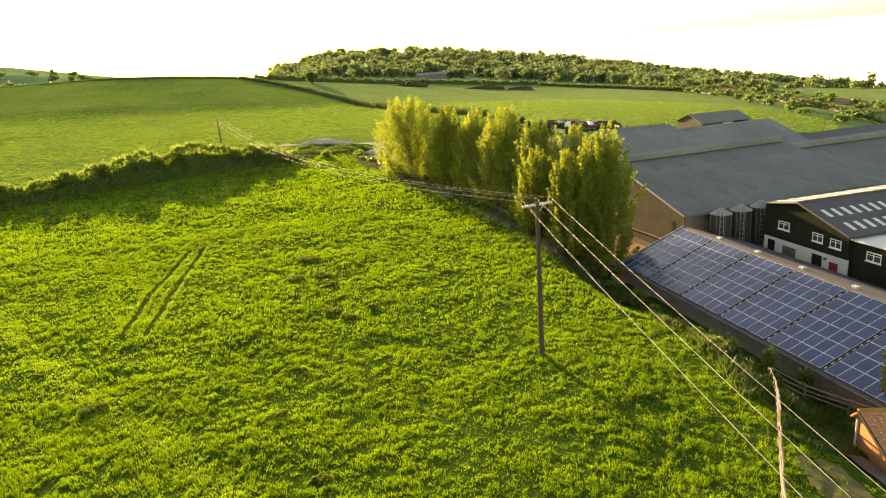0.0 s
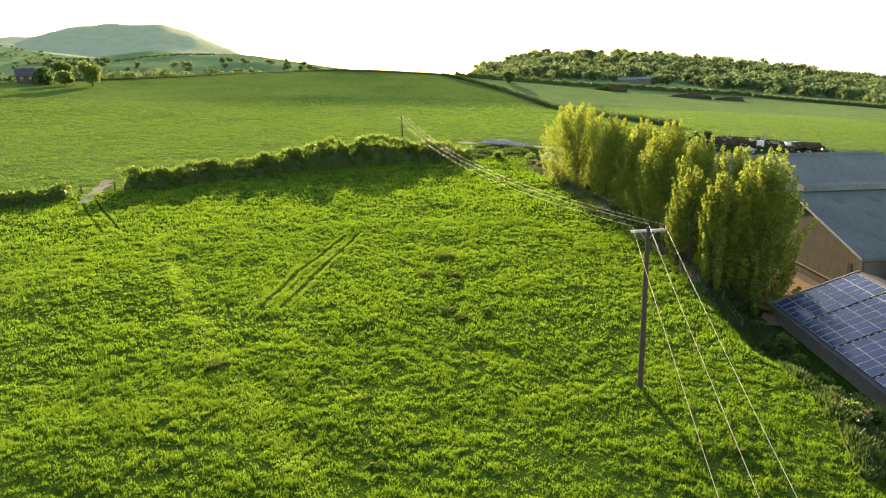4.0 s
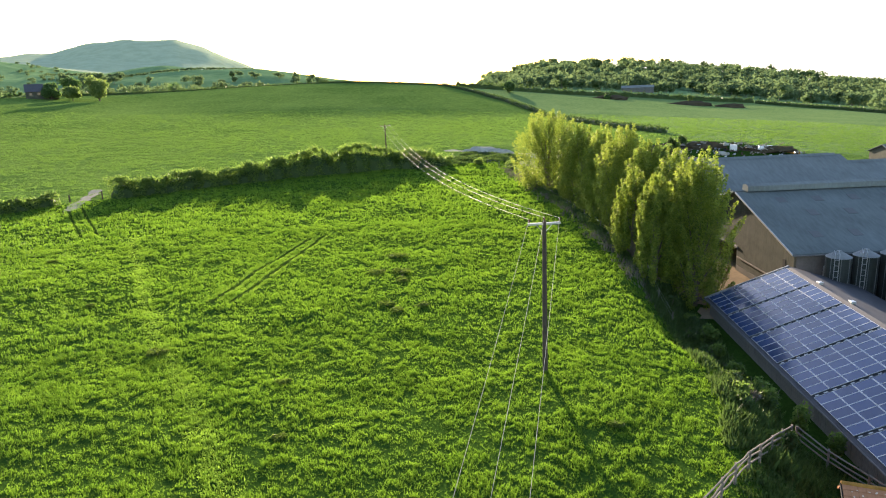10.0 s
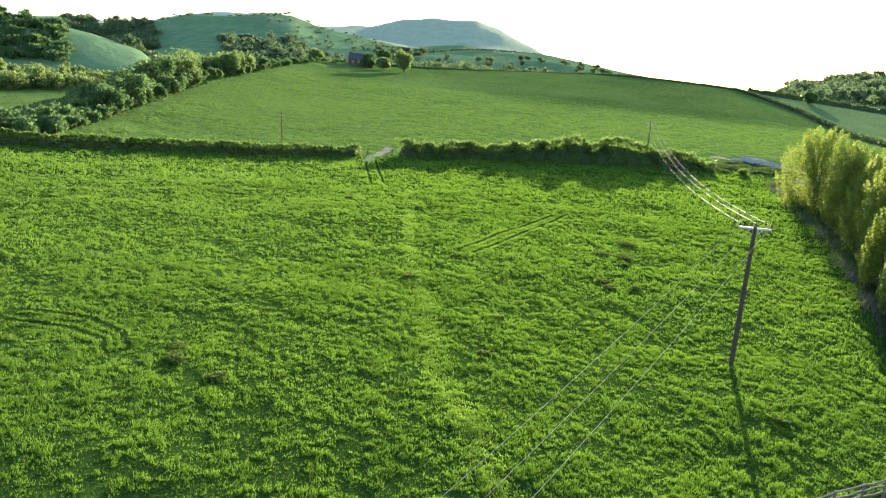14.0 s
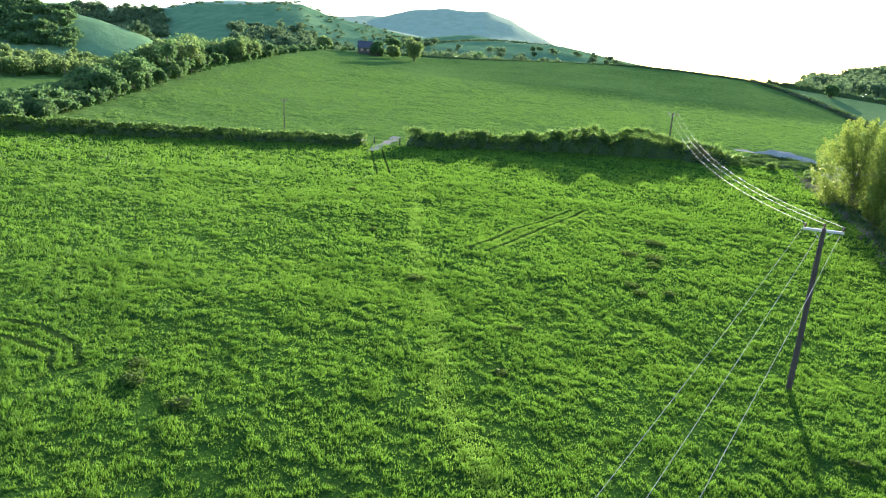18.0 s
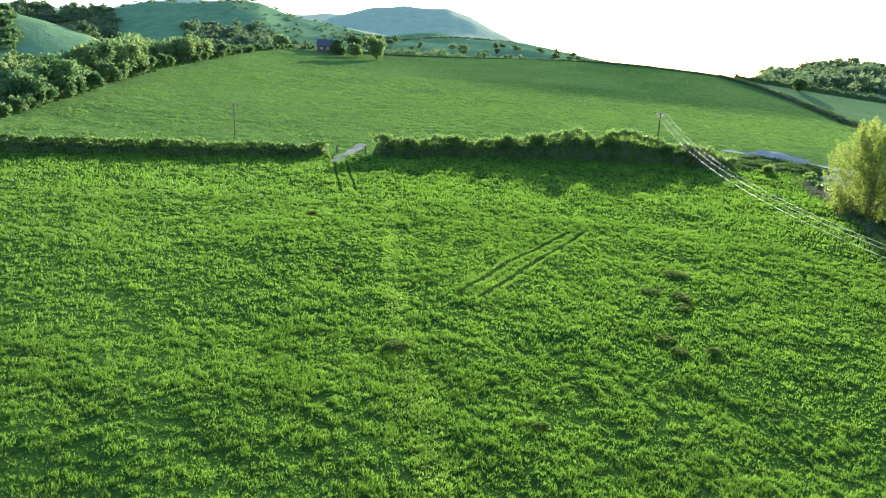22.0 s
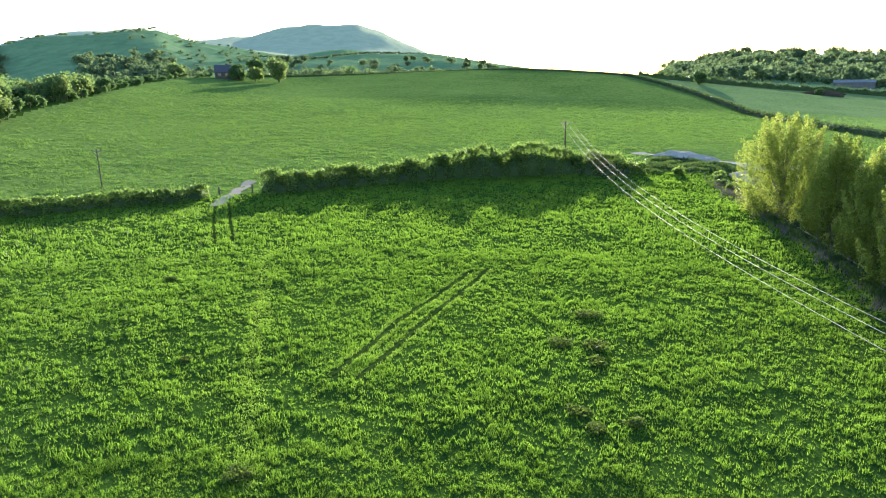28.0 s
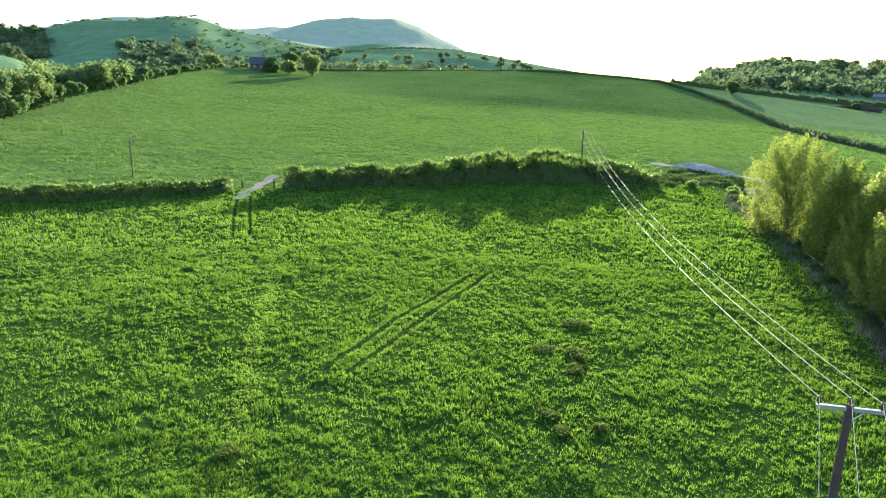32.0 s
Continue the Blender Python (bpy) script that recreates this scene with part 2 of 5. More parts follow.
def cell_material():
    n = Nodes("solar_cells", 0.14, 0, 0.5)
    tone = n.ramp(n.random(), [(0.0, (0.014, 0.032, 0.100)), (1.0, (0.026, 0.054, 0.150))])
    n.colour(n.mix(n.ramp(n.noise(3.0, 4), [(0.4, (0, 0, 0)), (0.8, (0.3, 0.3, 0.3))]), tone, (0.05, 0.06, 0.09)))
    n.b.inputs["Coat Weight"].default_value = 0.12
    n.b.inputs["Coat Roughness"].default_value = 0.08
    return n.mat


M_TARMAC = plain("worn_tarmac", (0.10, 0.095, 0.09), 0.95, 0, 6, 0.3, 0.3, spec=0.0)
M_PLOUGH = plain("ploughed_brown_field", (0.17, 0.125, 0.085), 0.95, 0, 0.5, 0.3, 0.5, spec=0.0)
M_PANE, M_CELL = pane_material(), cell_material()


# ---- building helpers ----
def mesh_of(name, verts, faces, mats, smooth=False):
    """A mesh from arrays: verts n x 3, faces m x k all of one size."""
    me = bpy.data.meshes.new(name)
    verts, faces = np.asarray(verts, np.float32), np.asarray(faces, np.int32)
    me.vertices.add(len(verts))
    me.vertices.foreach_set("co", verts.ravel())
    k = faces.shape[1]
    me.loops.add(faces.size)
    me.loops.foreach_set("vertex_index", faces.ravel())
    me.polygons.add(len(faces))
    me.polygons.foreach_set("loop_start", np.arange(0, faces.size, k, dtype=np.int32))
    for m in mats if isinstance(mats, (list, tuple)) else [mats]:
        me.materials.append(m)
    if smooth:
        me.polygons.foreach_set("use_smooth", np.ones(len(faces), bool))
    me.update(calc_edges=True)
    return me


def empty(name, x, y, z, turn=0.0):
    ob = new(name)
    ob.empty_display_size = 0.2
    ob.matrix_basis = pose(x, y, z, 0, 0, turn)
    return ob


def part(name, bm, material, parent=None, label=""):
    """Links a bmesh as one mesh object under a thing or a part."""
    me = bpy.data.meshes.new(name)
    bm.normal_update()
    bm.to_mesh(me)
    bm.free()
    me.materials.append(material)
    ob = new(name, me)
    ob.parent = parent
    if label:
        ob["label"] = label
    return ob


def share(name, me, parent, m=None):
    ob = new(name, me)
    ob.parent = parent
    if m is not None:
        ob.matrix_basis = m
    return ob


def box(x0, x1, y0, y1, z0, z1, bevel=0.0, bm=None):
    bm = bm or bmesh.new()
    made = bmesh.ops.create_cube(bm, size=1.0)["verts"]
    for v in made:
        v.co = Vector(((x0 + x1) / 2 + v.co.x * (x1 - x0), (y0 + y1) / 2 + v.co.y * (y1 - y0), (z0 + z1) / 2 + v.co.z * (z1 - z0)))
    if bevel:
        bmesh.ops.bevel(bm, geom=list({e for v in made for e in v.link_edges}), offset=bevel, segments=1, affect="EDGES")
    return bm


def tube(points, radii, sides=8, bm=None, cap=True):
    """A round tapered tube through points."""
    bm = bm or bmesh.new()
    rings = []
    pts = [Vector(p) for p in points]
    for i, p in enumerate(pts):
        way = (pts[min(i + 1, len(pts) - 1)] - pts[max(i - 1, 0)]).normalized()
        a = way.cross(Vector((0, 0, 1)) if abs(way.z) < 0.9 else Vector((1, 0, 0))).normalized()
        b = way.cross(a)
        r = radii[i] if isinstance(radii, (list, tuple)) else radii
        rings.append([bm.verts.new(p + r * (math.cos(t) * a + math.sin(t) * b)) for t in (2 * math.pi * k / sides for k in range(sides))])
    for u, v in zip(rings, rings[1:]):
        for k in range(sides):
            bm.faces.new((u[k], u[(k + 1) % sides], v[(k + 1) % sides], v[k]))
    if cap:
        bm.faces.new(rings[0][::-1])
        bm.faces.new(rings[-1])
    return bm


def prism(outline, y0, y1, bm=None):
    """An outline in x and z, drawn out along y."""
    bm = bm or bmesh.new()
    a = [bm.verts.new((x, y0, z)) for x, z in outline]
    b = [bm.verts.new((x, y1, z)) for x, z in outline]
    bm.faces.new(a)
    bm.faces.new(b[::-1])
    for k in range(len(a)):
        n = (k + 1) % len(a)
        bm.faces.new((a[n], a[k], b[k], b[n]))
    return bm


def step(v, a, b):
    t = np.clip((np.asarray(v, float) - a) / (b - a), 0, 1)
    return t * t * (3 - 2 * t)


# ---- the lie of the land ----
COEF = {(0, 0): 1.818, (0, 1): -6.54, (0, 2): 8.269, (0, 3): -3.304, (0, 4): 0.413, (1, 0): -6.677, (1, 1): 4.479, (1, 2): -0.944,
        (1, 3): -0.14, (2, 0): -4.771, (2, 1): 0.352, (2, 2): 0.474, (3, 0): -5.528, (3, 1): 1.481, (4, 0): -0.389}
EDGE = [(15.0, 10.0), (17.2, 38.0), (13.4, 58.0), (4.0, 85.0), (-7.0, 108.0), (-16.0, 128.0)]    # foot of the pasture towards the farm
FIELD_LEFT = [(-92.0, 27.0), (-104.0, 39.0), (-123.0, 56.0), (-148.0, 79.0), (-175.0, 107.0), (-214.0, 156.0), (-250.0, 205.0), (-286.0, 268.0)]    # left edge of the hill field
FOOT = ([-180, -90, -78, -72, -60, -52, -45, -33, -28, -16, -9, -2, 5.4, 15, 23, 31, 45, 90, 180],
        [-2, -3.4, -3.2, -2.8, -1.5, -0.6, -0.3, -0.7, -1.4, -1.8, -0.9, -1.3, -2.1, -3.1, -4.2, -5.8, -7, -3, -2])
NEAR_DOWN = ([-180, -90, -75, -71, -66, -64, -62, -60, -56, -54, -51.8, -47.3, -44, -40, -33, -30, -16, -12, -9, -3, 2.4, 8, 14.5, 19, 25, 33, 45, 90, 180],
             [1, 1.5, 1.6, 2.0, 2.0, 2.4, 2.95, 3.25, 3.8, 3.75, 2.9, 1.9, 1.4, 1.5, 1.2, 0.9, -0.6, 0.1, 0.7, 0.6, 0.1, -0.6, -1.6, -2.3, -3.1, -4.2, -4, 0, 1])
FAR_DOWN = ([-180, -62, -52, -47, -45.4, -42, -38.8, -36.7, -33, -30, 180], [0, 1.5, 2.8, 3.3, 3.65, 4.05, 4.0, 3.3, 1.4, -0.5, -6])
REACH = ([-180, -80, -60, -52, -44, -30, -10, 10, 35, 180], [1500, 1300, 1250, 1250, 1100, 1000, 1000, 1100, 1500, 1500])
HUB = (5.0, 3.0, 18.3)


def right_of_edge(x, y):
    """How far a place lies on the farm's side of the pasture's edge."""
    xs = np.interp(y, [p[1] for p in EDGE], [p[0] for p in EDGE])
    return (x - xs) * 0.93


def left_of_field(x, y):
    """How far a place lies to the left of the hill field; below zero inside it."""
    x, y = np.asarray(x, float), np.asarray(y, float)
    best, side = np.full(np.shape(x), 1e9), np.zeros(np.shape(x))
    for k, ((ax, ay), (bx, by)) in enumerate(zip(FIELD_LEFT, FIELD_LEFT[1:])):
        ux, uy = bx - ax, by - ay
        lo, hi = (-9.0 if k == 0 else 0.0), (9.0 if k == len(FIELD_LEFT) - 2 else 1.0)
        t = np.clip(((x - ax) * ux + (y - ay) * uy) / (ux * ux + uy * uy), lo, hi)
        d = np.hypot(x - ax - t * ux, y - ay - t * uy)
        s = np.sign(ux * (y - ay) - uy * (x - ax))
        side = np.where(d < best, s, side)
        best = np.minimum(best, d)
    return best * side


SEEDS = np.random.default_rng(3).uniform(0, 1, (64, 64))


def patches(x, y, size):
    """Smooth random patches of a given size in metres, from 0 to 1."""
    u, v = np.asarray(x, float) / size, np.asarray(y, float) / size
    i, j = np.floor(u).astype(int), np.floor(v).astype(int)
    fu, fv = step(u - i, 0, 1), step(v - j, 0, 1)
    g = lambda a, b: SEEDS[a % 64, b % 64]
    return (g(i, j) * (1 - fu) + g(i + 1, j) * fu) * (1 - fv) + (g(i, j + 1) * (1 - fu) + g(i + 1, j + 1) * fu) * fv


def land(x, y):
    """The height of the ground."""
    x, y = np.asarray(x, float), np.asarray(y, float)
    dx, dy = x - HUB[0], y - HUB[1]
    r, az = np.hypot(dx, dy), np.degrees(np.arctan2(dx, dy))

    def rise(limit, at_limit=False):
        rc = limit / np.maximum(r, 200) if at_limit else np.minimum(1.0, limit / np.maximum(r, 1))
        px, py = np.clip((HUB[0] + dx * rc) / 100, -3.0, 1.7), np.maximum((HUB[1] + dy * rc) / 100, -0.3)
        return sum(c * px**i * py**j for (i, j), c in COEF.items())

    z, z0 = rise(470), rise(265, True)
    even = z0 + (rise(392, True) - z0) * np.clip((r - 265) / 127, 0, 1)
    z = z + (even - z) * step(az, -42, -32) * step(r, 265, 300)
    # the yards of the farm lie lower than the pasture
    nearer = 3.0 * step(y, 42, 50) * (1 - step(y, 58, 66))
    drop = step(right_of_edge(x, y) + nearer, -1.0, 4.5) * (1 - step(y, 116, 122)) * (1 - step(x, 75, 95)) * step(y, 16, 38)
    z = z - drop * (z + 3.7)
    gully = np.exp(-((x + 12) / 5) ** 2 - ((y - 134) / 9) ** 2)
    z = z - 2.6 * gully
    z = z + 4.2 * np.exp(-((x - 22) / 24) ** 2 - ((y - 140) / 14) ** 2) * step(y, 119, 127)
    # past the left edge of the hill field the ground falls into a valley
    z = z + (-9.0 + 0.012 * r - z) * step(left_of_field(x, y), 0.5, 62)
    past = -0.6 * x + 0.8 * y - 388
    z = z - 0.16 * np.maximum(past, 0) * step(-x, -40, 20)
    far_el, reach = np.interp(az, *FOOT), np.interp(az, *REACH)
    el = far_el + (np.interp(az, *NEAR_DOWN) - far_el) * step(r, 560, reach) - 2.5 * step(r, reach * 1.05, 4500)
    behind = np.where(az < -25, far_el + (np.interp(az, *FAR_DOWN) - far_el) * step(r, 1300, 2350) - 2.5 * step(r, 2450, 4500), -9)
    zf = HUB[2] + r * np.tan(np.radians(np.maximum(el, behind)))
    spur = np.interp(az, [-95, -80, -74, -71.4, -68.9, -65.7, -63, -60], [2.6, 2.4, 2.3, 2.0, 1.5, 0.5, -1.6, -5])
    bump = np.exp(-((r - 650) / 110) ** 2)
    zs = HUB[2] + 650 * np.tan(np.radians(spur))
    zf = np.where(az < -58, zf + np.maximum(zs - zf, 0) * bump * (az > -100), zf)
    zf = zf + (26 * (patches(x, y, 190.0) - 0.5) + 12 * (patches(x, y, 75.0) - 0.5)) * step(r, 650, 1000) * step(-az, 22, 34)
    w = step(r, 430, 560)
    uneven = (0.20 * (patches(x, y, 2.4) - 0.5) + 0.35 * (patches(x, y, 9.0) - 0.5)) * (1 - step(r, 140, 200)) * (1 - step(right_of_edge(x, y), -2, 3))
    return z * (1 - w) + zf * w + uneven


def gz(x, y):
    return float(land(x, y))


# ---- ground: one sheet to the horizon ----
def ground_sheet():
    az = np.radians(np.unique(np.concatenate([np.arange(-180, -92, 4.0), np.arange(-92, 52, 0.4), np.arange(52, 180, 4.0)])))
    r = np.concatenate([np.linspace(0.02, 170, 150), np.linspace(172, 560, 110), 560 * (4600 / 560) ** np.linspace(0.01, 1, 70)])
    a, rr = np.meshgrid(az, r)
    x, y = HUB[0] + rr * np.sin(a), HUB[1] + rr * np.cos(a)
    z = land(x, y)
    n, m = len(az), len(r)
    verts = np.stack([x, y, z], -1).reshape(-1, 3)
    i, j = np.meshgrid(np.arange(m - 1), np.arange(n), indexing="ij")
    k = (j + 1) % n
    faces = np.stack([i * n + j, i * n + k, (i + 1) * n + k, (i + 1) * n + j], -1).reshape(-1, 4)[:, ::-1]
    hub = len(verts)
    verts = np.vstack([verts, [[HUB[0], HUB[1], gz(HUB[0], HUB[1])]]])
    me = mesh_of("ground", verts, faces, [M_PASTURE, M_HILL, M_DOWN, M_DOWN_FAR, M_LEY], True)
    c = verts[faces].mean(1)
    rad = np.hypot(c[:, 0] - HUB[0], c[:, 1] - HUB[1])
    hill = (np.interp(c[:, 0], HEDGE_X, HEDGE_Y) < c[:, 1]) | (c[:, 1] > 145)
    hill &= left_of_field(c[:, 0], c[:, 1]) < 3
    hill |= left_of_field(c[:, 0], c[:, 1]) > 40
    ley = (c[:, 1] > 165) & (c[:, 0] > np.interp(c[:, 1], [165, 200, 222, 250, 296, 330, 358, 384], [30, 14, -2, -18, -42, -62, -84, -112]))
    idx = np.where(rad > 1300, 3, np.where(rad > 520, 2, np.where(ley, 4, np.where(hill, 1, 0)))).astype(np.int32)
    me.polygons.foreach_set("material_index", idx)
    ob = new("ground", me)
    return tagged(ob, "rolling green pasture and hill grass reaching the far downs", "ground", kind="structure")


HEDGE = [(-93.0, 22.0), (-90.0, 40.0), (-82.0, 62.0), (-76.5, 77.0), (-73.0, 84.0), (-66.0, 96.0), (-54.0, 112.0), (-44.0, 121.5), (-34.0, 127.0), (-28.5, 129.4)]
HEDGE_X, HEDGE_Y = [-94.0, -93.0, -90.0, -82.0, -76.5, -73.0, -66.0, -54.0, -44.0, -34.0, 0.0], [-900.0, 22.0, 40.0, 62.0, 77.0, 84.0, 96.0, 112.0, 121.0, 126.0, 150.0]
ground_sheet()


def draped(name, outline_x, outline_y, inside, material, label, category, lift=0.05, cell=1.0, kind="structure"):
    """A sheet that lies on the ground where inside(x, y) holds."""
    xs, ys = np.arange(*outline_x, cell), np.arange(*outline_y, cell)
    x, y = np.meshgrid(xs, ys)
    jx = x + 0.25 * cell * np.sin(y * 3.1 + x)
    jy = y + 0.25 * cell * np.sin(x * 2.7 + y)
    z = land(jx, jy) + lift + 0.02
    n = len(xs)
    keep = inside(x[:-1, :-1] + cell / 2, y[:-1, :-1] + cell / 2)
    i, j = np.nonzero(keep)
    faces = np.stack([i * n + j, i * n + j + 1, (i + 1) * n + j + 1, (i + 1) * n + j], -1)
    ob = new(name, mesh_of(name, np.stack([jx, jy, z], -1).reshape(-1, 3), faces, material, True))
    return tagged(ob, label, category, kind=kind)


def near_line(x, y, pts, wide):
    best = np.full(np.shape(x), 1e9)
    for (ax, ay), (bx, by) in zip(pts, pts[1:]):
        t = np.clip(((x - ax) * (bx - ax) + (y - ay) * (by - ay)) / ((bx - ax) ** 2 + (by - ay) ** 2), 0, 1)
        best = np.minimum(best, np.hypot(x - ax - t * (bx - ax), y - ay - t * (by - ay)))
    return best < wide


def far_backdrop():
    """Plain pale sky low down behind the farthest plain."""
    n = Nodes("pale_horizon_sky", 1.0, 0, 0.0)
    em = n.add("ShaderNodeEmission", Strength=0.62)
    em.inputs[0].default_value = (1.0, 0.97, 0.90, 1.0)
    n.link(em.outputs[0], n.out.inputs[0])
    az = np.radians(np.linspace(-4, 75, 40))
    r = 4550.0
    lo = np.stack([HUB[0] + r * np.sin(az), HUB[1] + r * np.cos(az), np.full(40, -700.0)], -1)
    hi = lo + (0, 0, 790.0)
    k = np.arange(39)
    ob = new("backdrop", mesh_of("backdrop", np.vstack([lo, hi]), np.stack([k, k + 1, k + 41, k + 40], -1), n.mat, True))
    tagged(ob, "plain pale sky low over the far plain", "sky", kind="structure")


far_backdrop()
draped("yard", (6, 90), (56, 122), lambda x, y: (right_of_edge(x, y) > 4.2 + np.sin(y * 0.7)) & (y > 61) & (y < 120), M_DIRT,
       "tan dirt and concrete farm yard beside the barns", "yard", 0.06, 1.0)
draped("track", (-90, -60), (60, 100), lambda x, y: near_line(x, y, [(-81.0, 89.0), (-76.6, 82.6), (-74.2, 78.6), (-72.0, 74.6)], 0.85 + 0.2 * np.sin(x * 2)), M_TRACK,
       "pale flint track through the gap in the hedge", "track", 0.07, 0.3)
draped("hill_track", (-45, 10), (132, 165), lambda x, y: near_line(x, y, [(-36, 154), (-27, 150.5), (-18, 147), (-8, 143), (2, 139)], 1.5 + 0.6 * np.sin(x * 0.8)), M_CHALK,
       "pale chalk track at the foot of the hill field", "track", 0.09, 0.4)


draped("ploughed_strip", (135, 330), (200, 470), lambda x, y: (x > np.interp(y, [200, 260, 320, 385, 470], [172, 166, 160, 150, 118]) + 14) & (x < np.interp(y, [200, 470], [205, 175]) + 8 * np.sin(y * 0.05)), M_PLOUGH,
       "bare brown ploughed strip beyond the lower field", "field", 0.25, 4.0)


# ---- grass ----
def blades(name, x, y, tall, wide, per, material, label, category="grass"):
    """Tufts of upright bent blades on the ground as one object."""
    n = len(x)
    z = land(x, y)
    bx = np.repeat(x, per) + RNG.normal(0, 1, n * per) * np.repeat(wide, per) * 1.6
    by = np.repeat(y, per) + RNG.normal(0, 1, n * per) * np.repeat(wide, per) * 1.6
    bz = np.repeat(z, per) - 0.03
    h = np.repeat(tall, per) * RNG.uniform(0.6, 1.25, n * per)
    w = np.repeat(wide, per) * RNG.uniform(0.6, 1.2, n * per)
    a = RNG.uniform(0, 2 * np.pi, n * per)
    lean = RNG.uniform(0.1, 0.75, n * per) * h
    la = RNG.uniform(0, 2 * np.pi, n * per)
    p = np.empty((n * per, 3, 3))
    p[:, 0] = np.stack([bx - np.cos(a) * w, by - np.sin(a) * w, bz], -1)
    p[:, 1] = np.stack([bx + np.cos(a) * w, by + np.sin(a) * w, bz], -1)
    p[:, 2] = np.stack([bx + np.cos(la) * lean, by + np.sin(la) * lean, bz + h], -1)
    me = mesh_of(name, p.reshape(-1, 3), np.arange(n * per * 3).reshape(-1, 3), material)
    return tagged(new(name, me), label, category, kind="stuff")


def lumps(x, y):
    """Uneven growth in tussocks about half a metre wide, from 0 (grazed short) to 1 (tall)."""
    u, v = 0.83 * x - 0.56 * y, 0.56 * x + 0.83 * y
    fine = 0.5 * patches(x + 0.2 * np.sin(v * 2.9), y, 0.40) + 0.5 * patches(u + 17, v + 0.2 * np.sin(x * 3.3), 0.31)
    tuft = 0.64 * fine + 0.20 * patches(u + 31, v + 7, 1.1) + 0.16 * patches(x + 11, y + 53, 5.5)
    return step(tuft, 0.24, 0.76)


RUTS = [[(-23.6, 43.5), (-25.7, 53.0), (-27.4, 67.0)], [(-22.0, 44.0), (-24.1, 54.5), (-26.2, 68.2)],
        [(-55.8, 61.0), (-63.6, 67.3), (-72.2, 74.6)], [(-54.9, 62.7), (-62.9, 69.2), (-71.2, 76.2)],
        [(-28.0, 6.0), (-25.0, 8.6), (-22.0, 9.2), (-19.8, 8.6)], [(-27.0, 4.6), (-24.2, 7.0), (-21.6, 7.9), (-19.6, 7.2)]]
WORN = [(-53.0, 66.0), (-40.0, 53.0), (-29.0, 41.7), (-20.0, 33.4), (-12.0, 26.5), (-6.3, 20.9), (-1.0, 17.6), (4.0, 14.0)]


def pasture_grass(name, r0, r1, density, tall, wide, per, az0=-82.0, az1=34.0, least=0.38):
    n = int(radians(az1 - az0) / 2 * (r1**2 - r0**2) * density)
    r = np.sqrt(RNG.uniform(r0**2, r1**2, n))
    a = np.radians(RNG.uniform(az0, az1, n))
    x, y = HUB[0] + r * np.sin(a), HUB[1] + r * np.cos(a)
    lump = lumps(x, y)
    keep = (RNG.uniform(0, 1, n) < least + 0.78 * lump) & (right_of_edge(x, y) < 0.5) & (np.interp(x, HEDGE_X, HEDGE_Y) > y + 1)
    for rut in RUTS:
        keep &= ~near_line(x, y, rut, 0.26)
    keep &= ~(near_line(x, y, WORN, 0.3) & (RNG.uniform(0, 1, n) < 0.6))
    x, y, lump = x[keep], y[keep], lump[keep]
    blades(name, x, y, tall * (0.50 + 1.25 * lump), wide * (0.75 + 0.5 * lump), per, M_GRASS, "uneven sunlit green pasture grass in tufts")


pasture_grass("pasture_grass", 4, 42, 84, 0.150, 0.0155, 5, -128.0, 40.0, 0.40)
pasture_grass("pasture_grass", 42, 80, 36, 0.170, 0.029, 4, -96.0, 34.0, 0.40)
pasture_grass("pasture_grass", 80, 150, 15, 0.22, 0.060, 3)


def worn_path():
    n = 5200
    t = (len(WORN) - 1.001) * RNG.uniform(0.02, 1, n) ** 0.8
    px, py = (np.interp(t, np.arange(len(WORN)), [p[k] for p in WORN]) for k in (0, 1))
    wide = RNG.normal(0, 0.5, n)
    x, y = px + wide * 0.65, py + wide * 0.75
    blades("worn_path_grass", x, y, 0.10 + 0.10 * lumps(x, y), np.full(n, 0.045), 4, M_PATH, "bright short grass along a trodden line in the pasture")


worn_path()


for k, rut in enumerate(RUTS):
    xs, ys = [p[0] for p in rut], [p[1] for p in rut]
    draped("wheel_rut", (min(xs) - 1, max(xs) + 1), (min(ys) - 1, max(ys) + 1), lambda x, y, rut=rut, k=k: near_line(x, y, rut, (0.18 if k < 2 or k > 3 else 0.10) + 0.06 * np.sin(x * 5)), M_RUT,
           "dark wheel rut pressed into the pasture", "wheel rut", 0.03, 0.2)


def rut_edges():
    """Bright grass pushed up along both sides of each wheel rut."""
    for k, rut in enumerate(RUTS):
        n = int((200 if k < 2 else 110) * len(rut))
        t = RNG.uniform(0, len(rut) - 1.001, n)
        px, py = (np.interp(t, np.arange(len(rut)), [p[k] for p in rut]) for k in (0, 1))
        off = np.where(RNG.uniform(0, 1, n) < 0.5, -1, 1) * RNG.normal(0.42, 0.10, n)
        dx, dy = rut[-1][0] - rut[0][0], rut[-1][1] - rut[0][1]
        ln = math.hypot(dx, dy)
        blades("rut_edge_grass", px - dy / ln * off, py + dx / ln * off, np.full(n, 0.17), np.full(n, 0.045), 4, M_PATH if k < 2 else M_GRASS, "bright grass pushed up beside a wheel rut")


rut_edges()


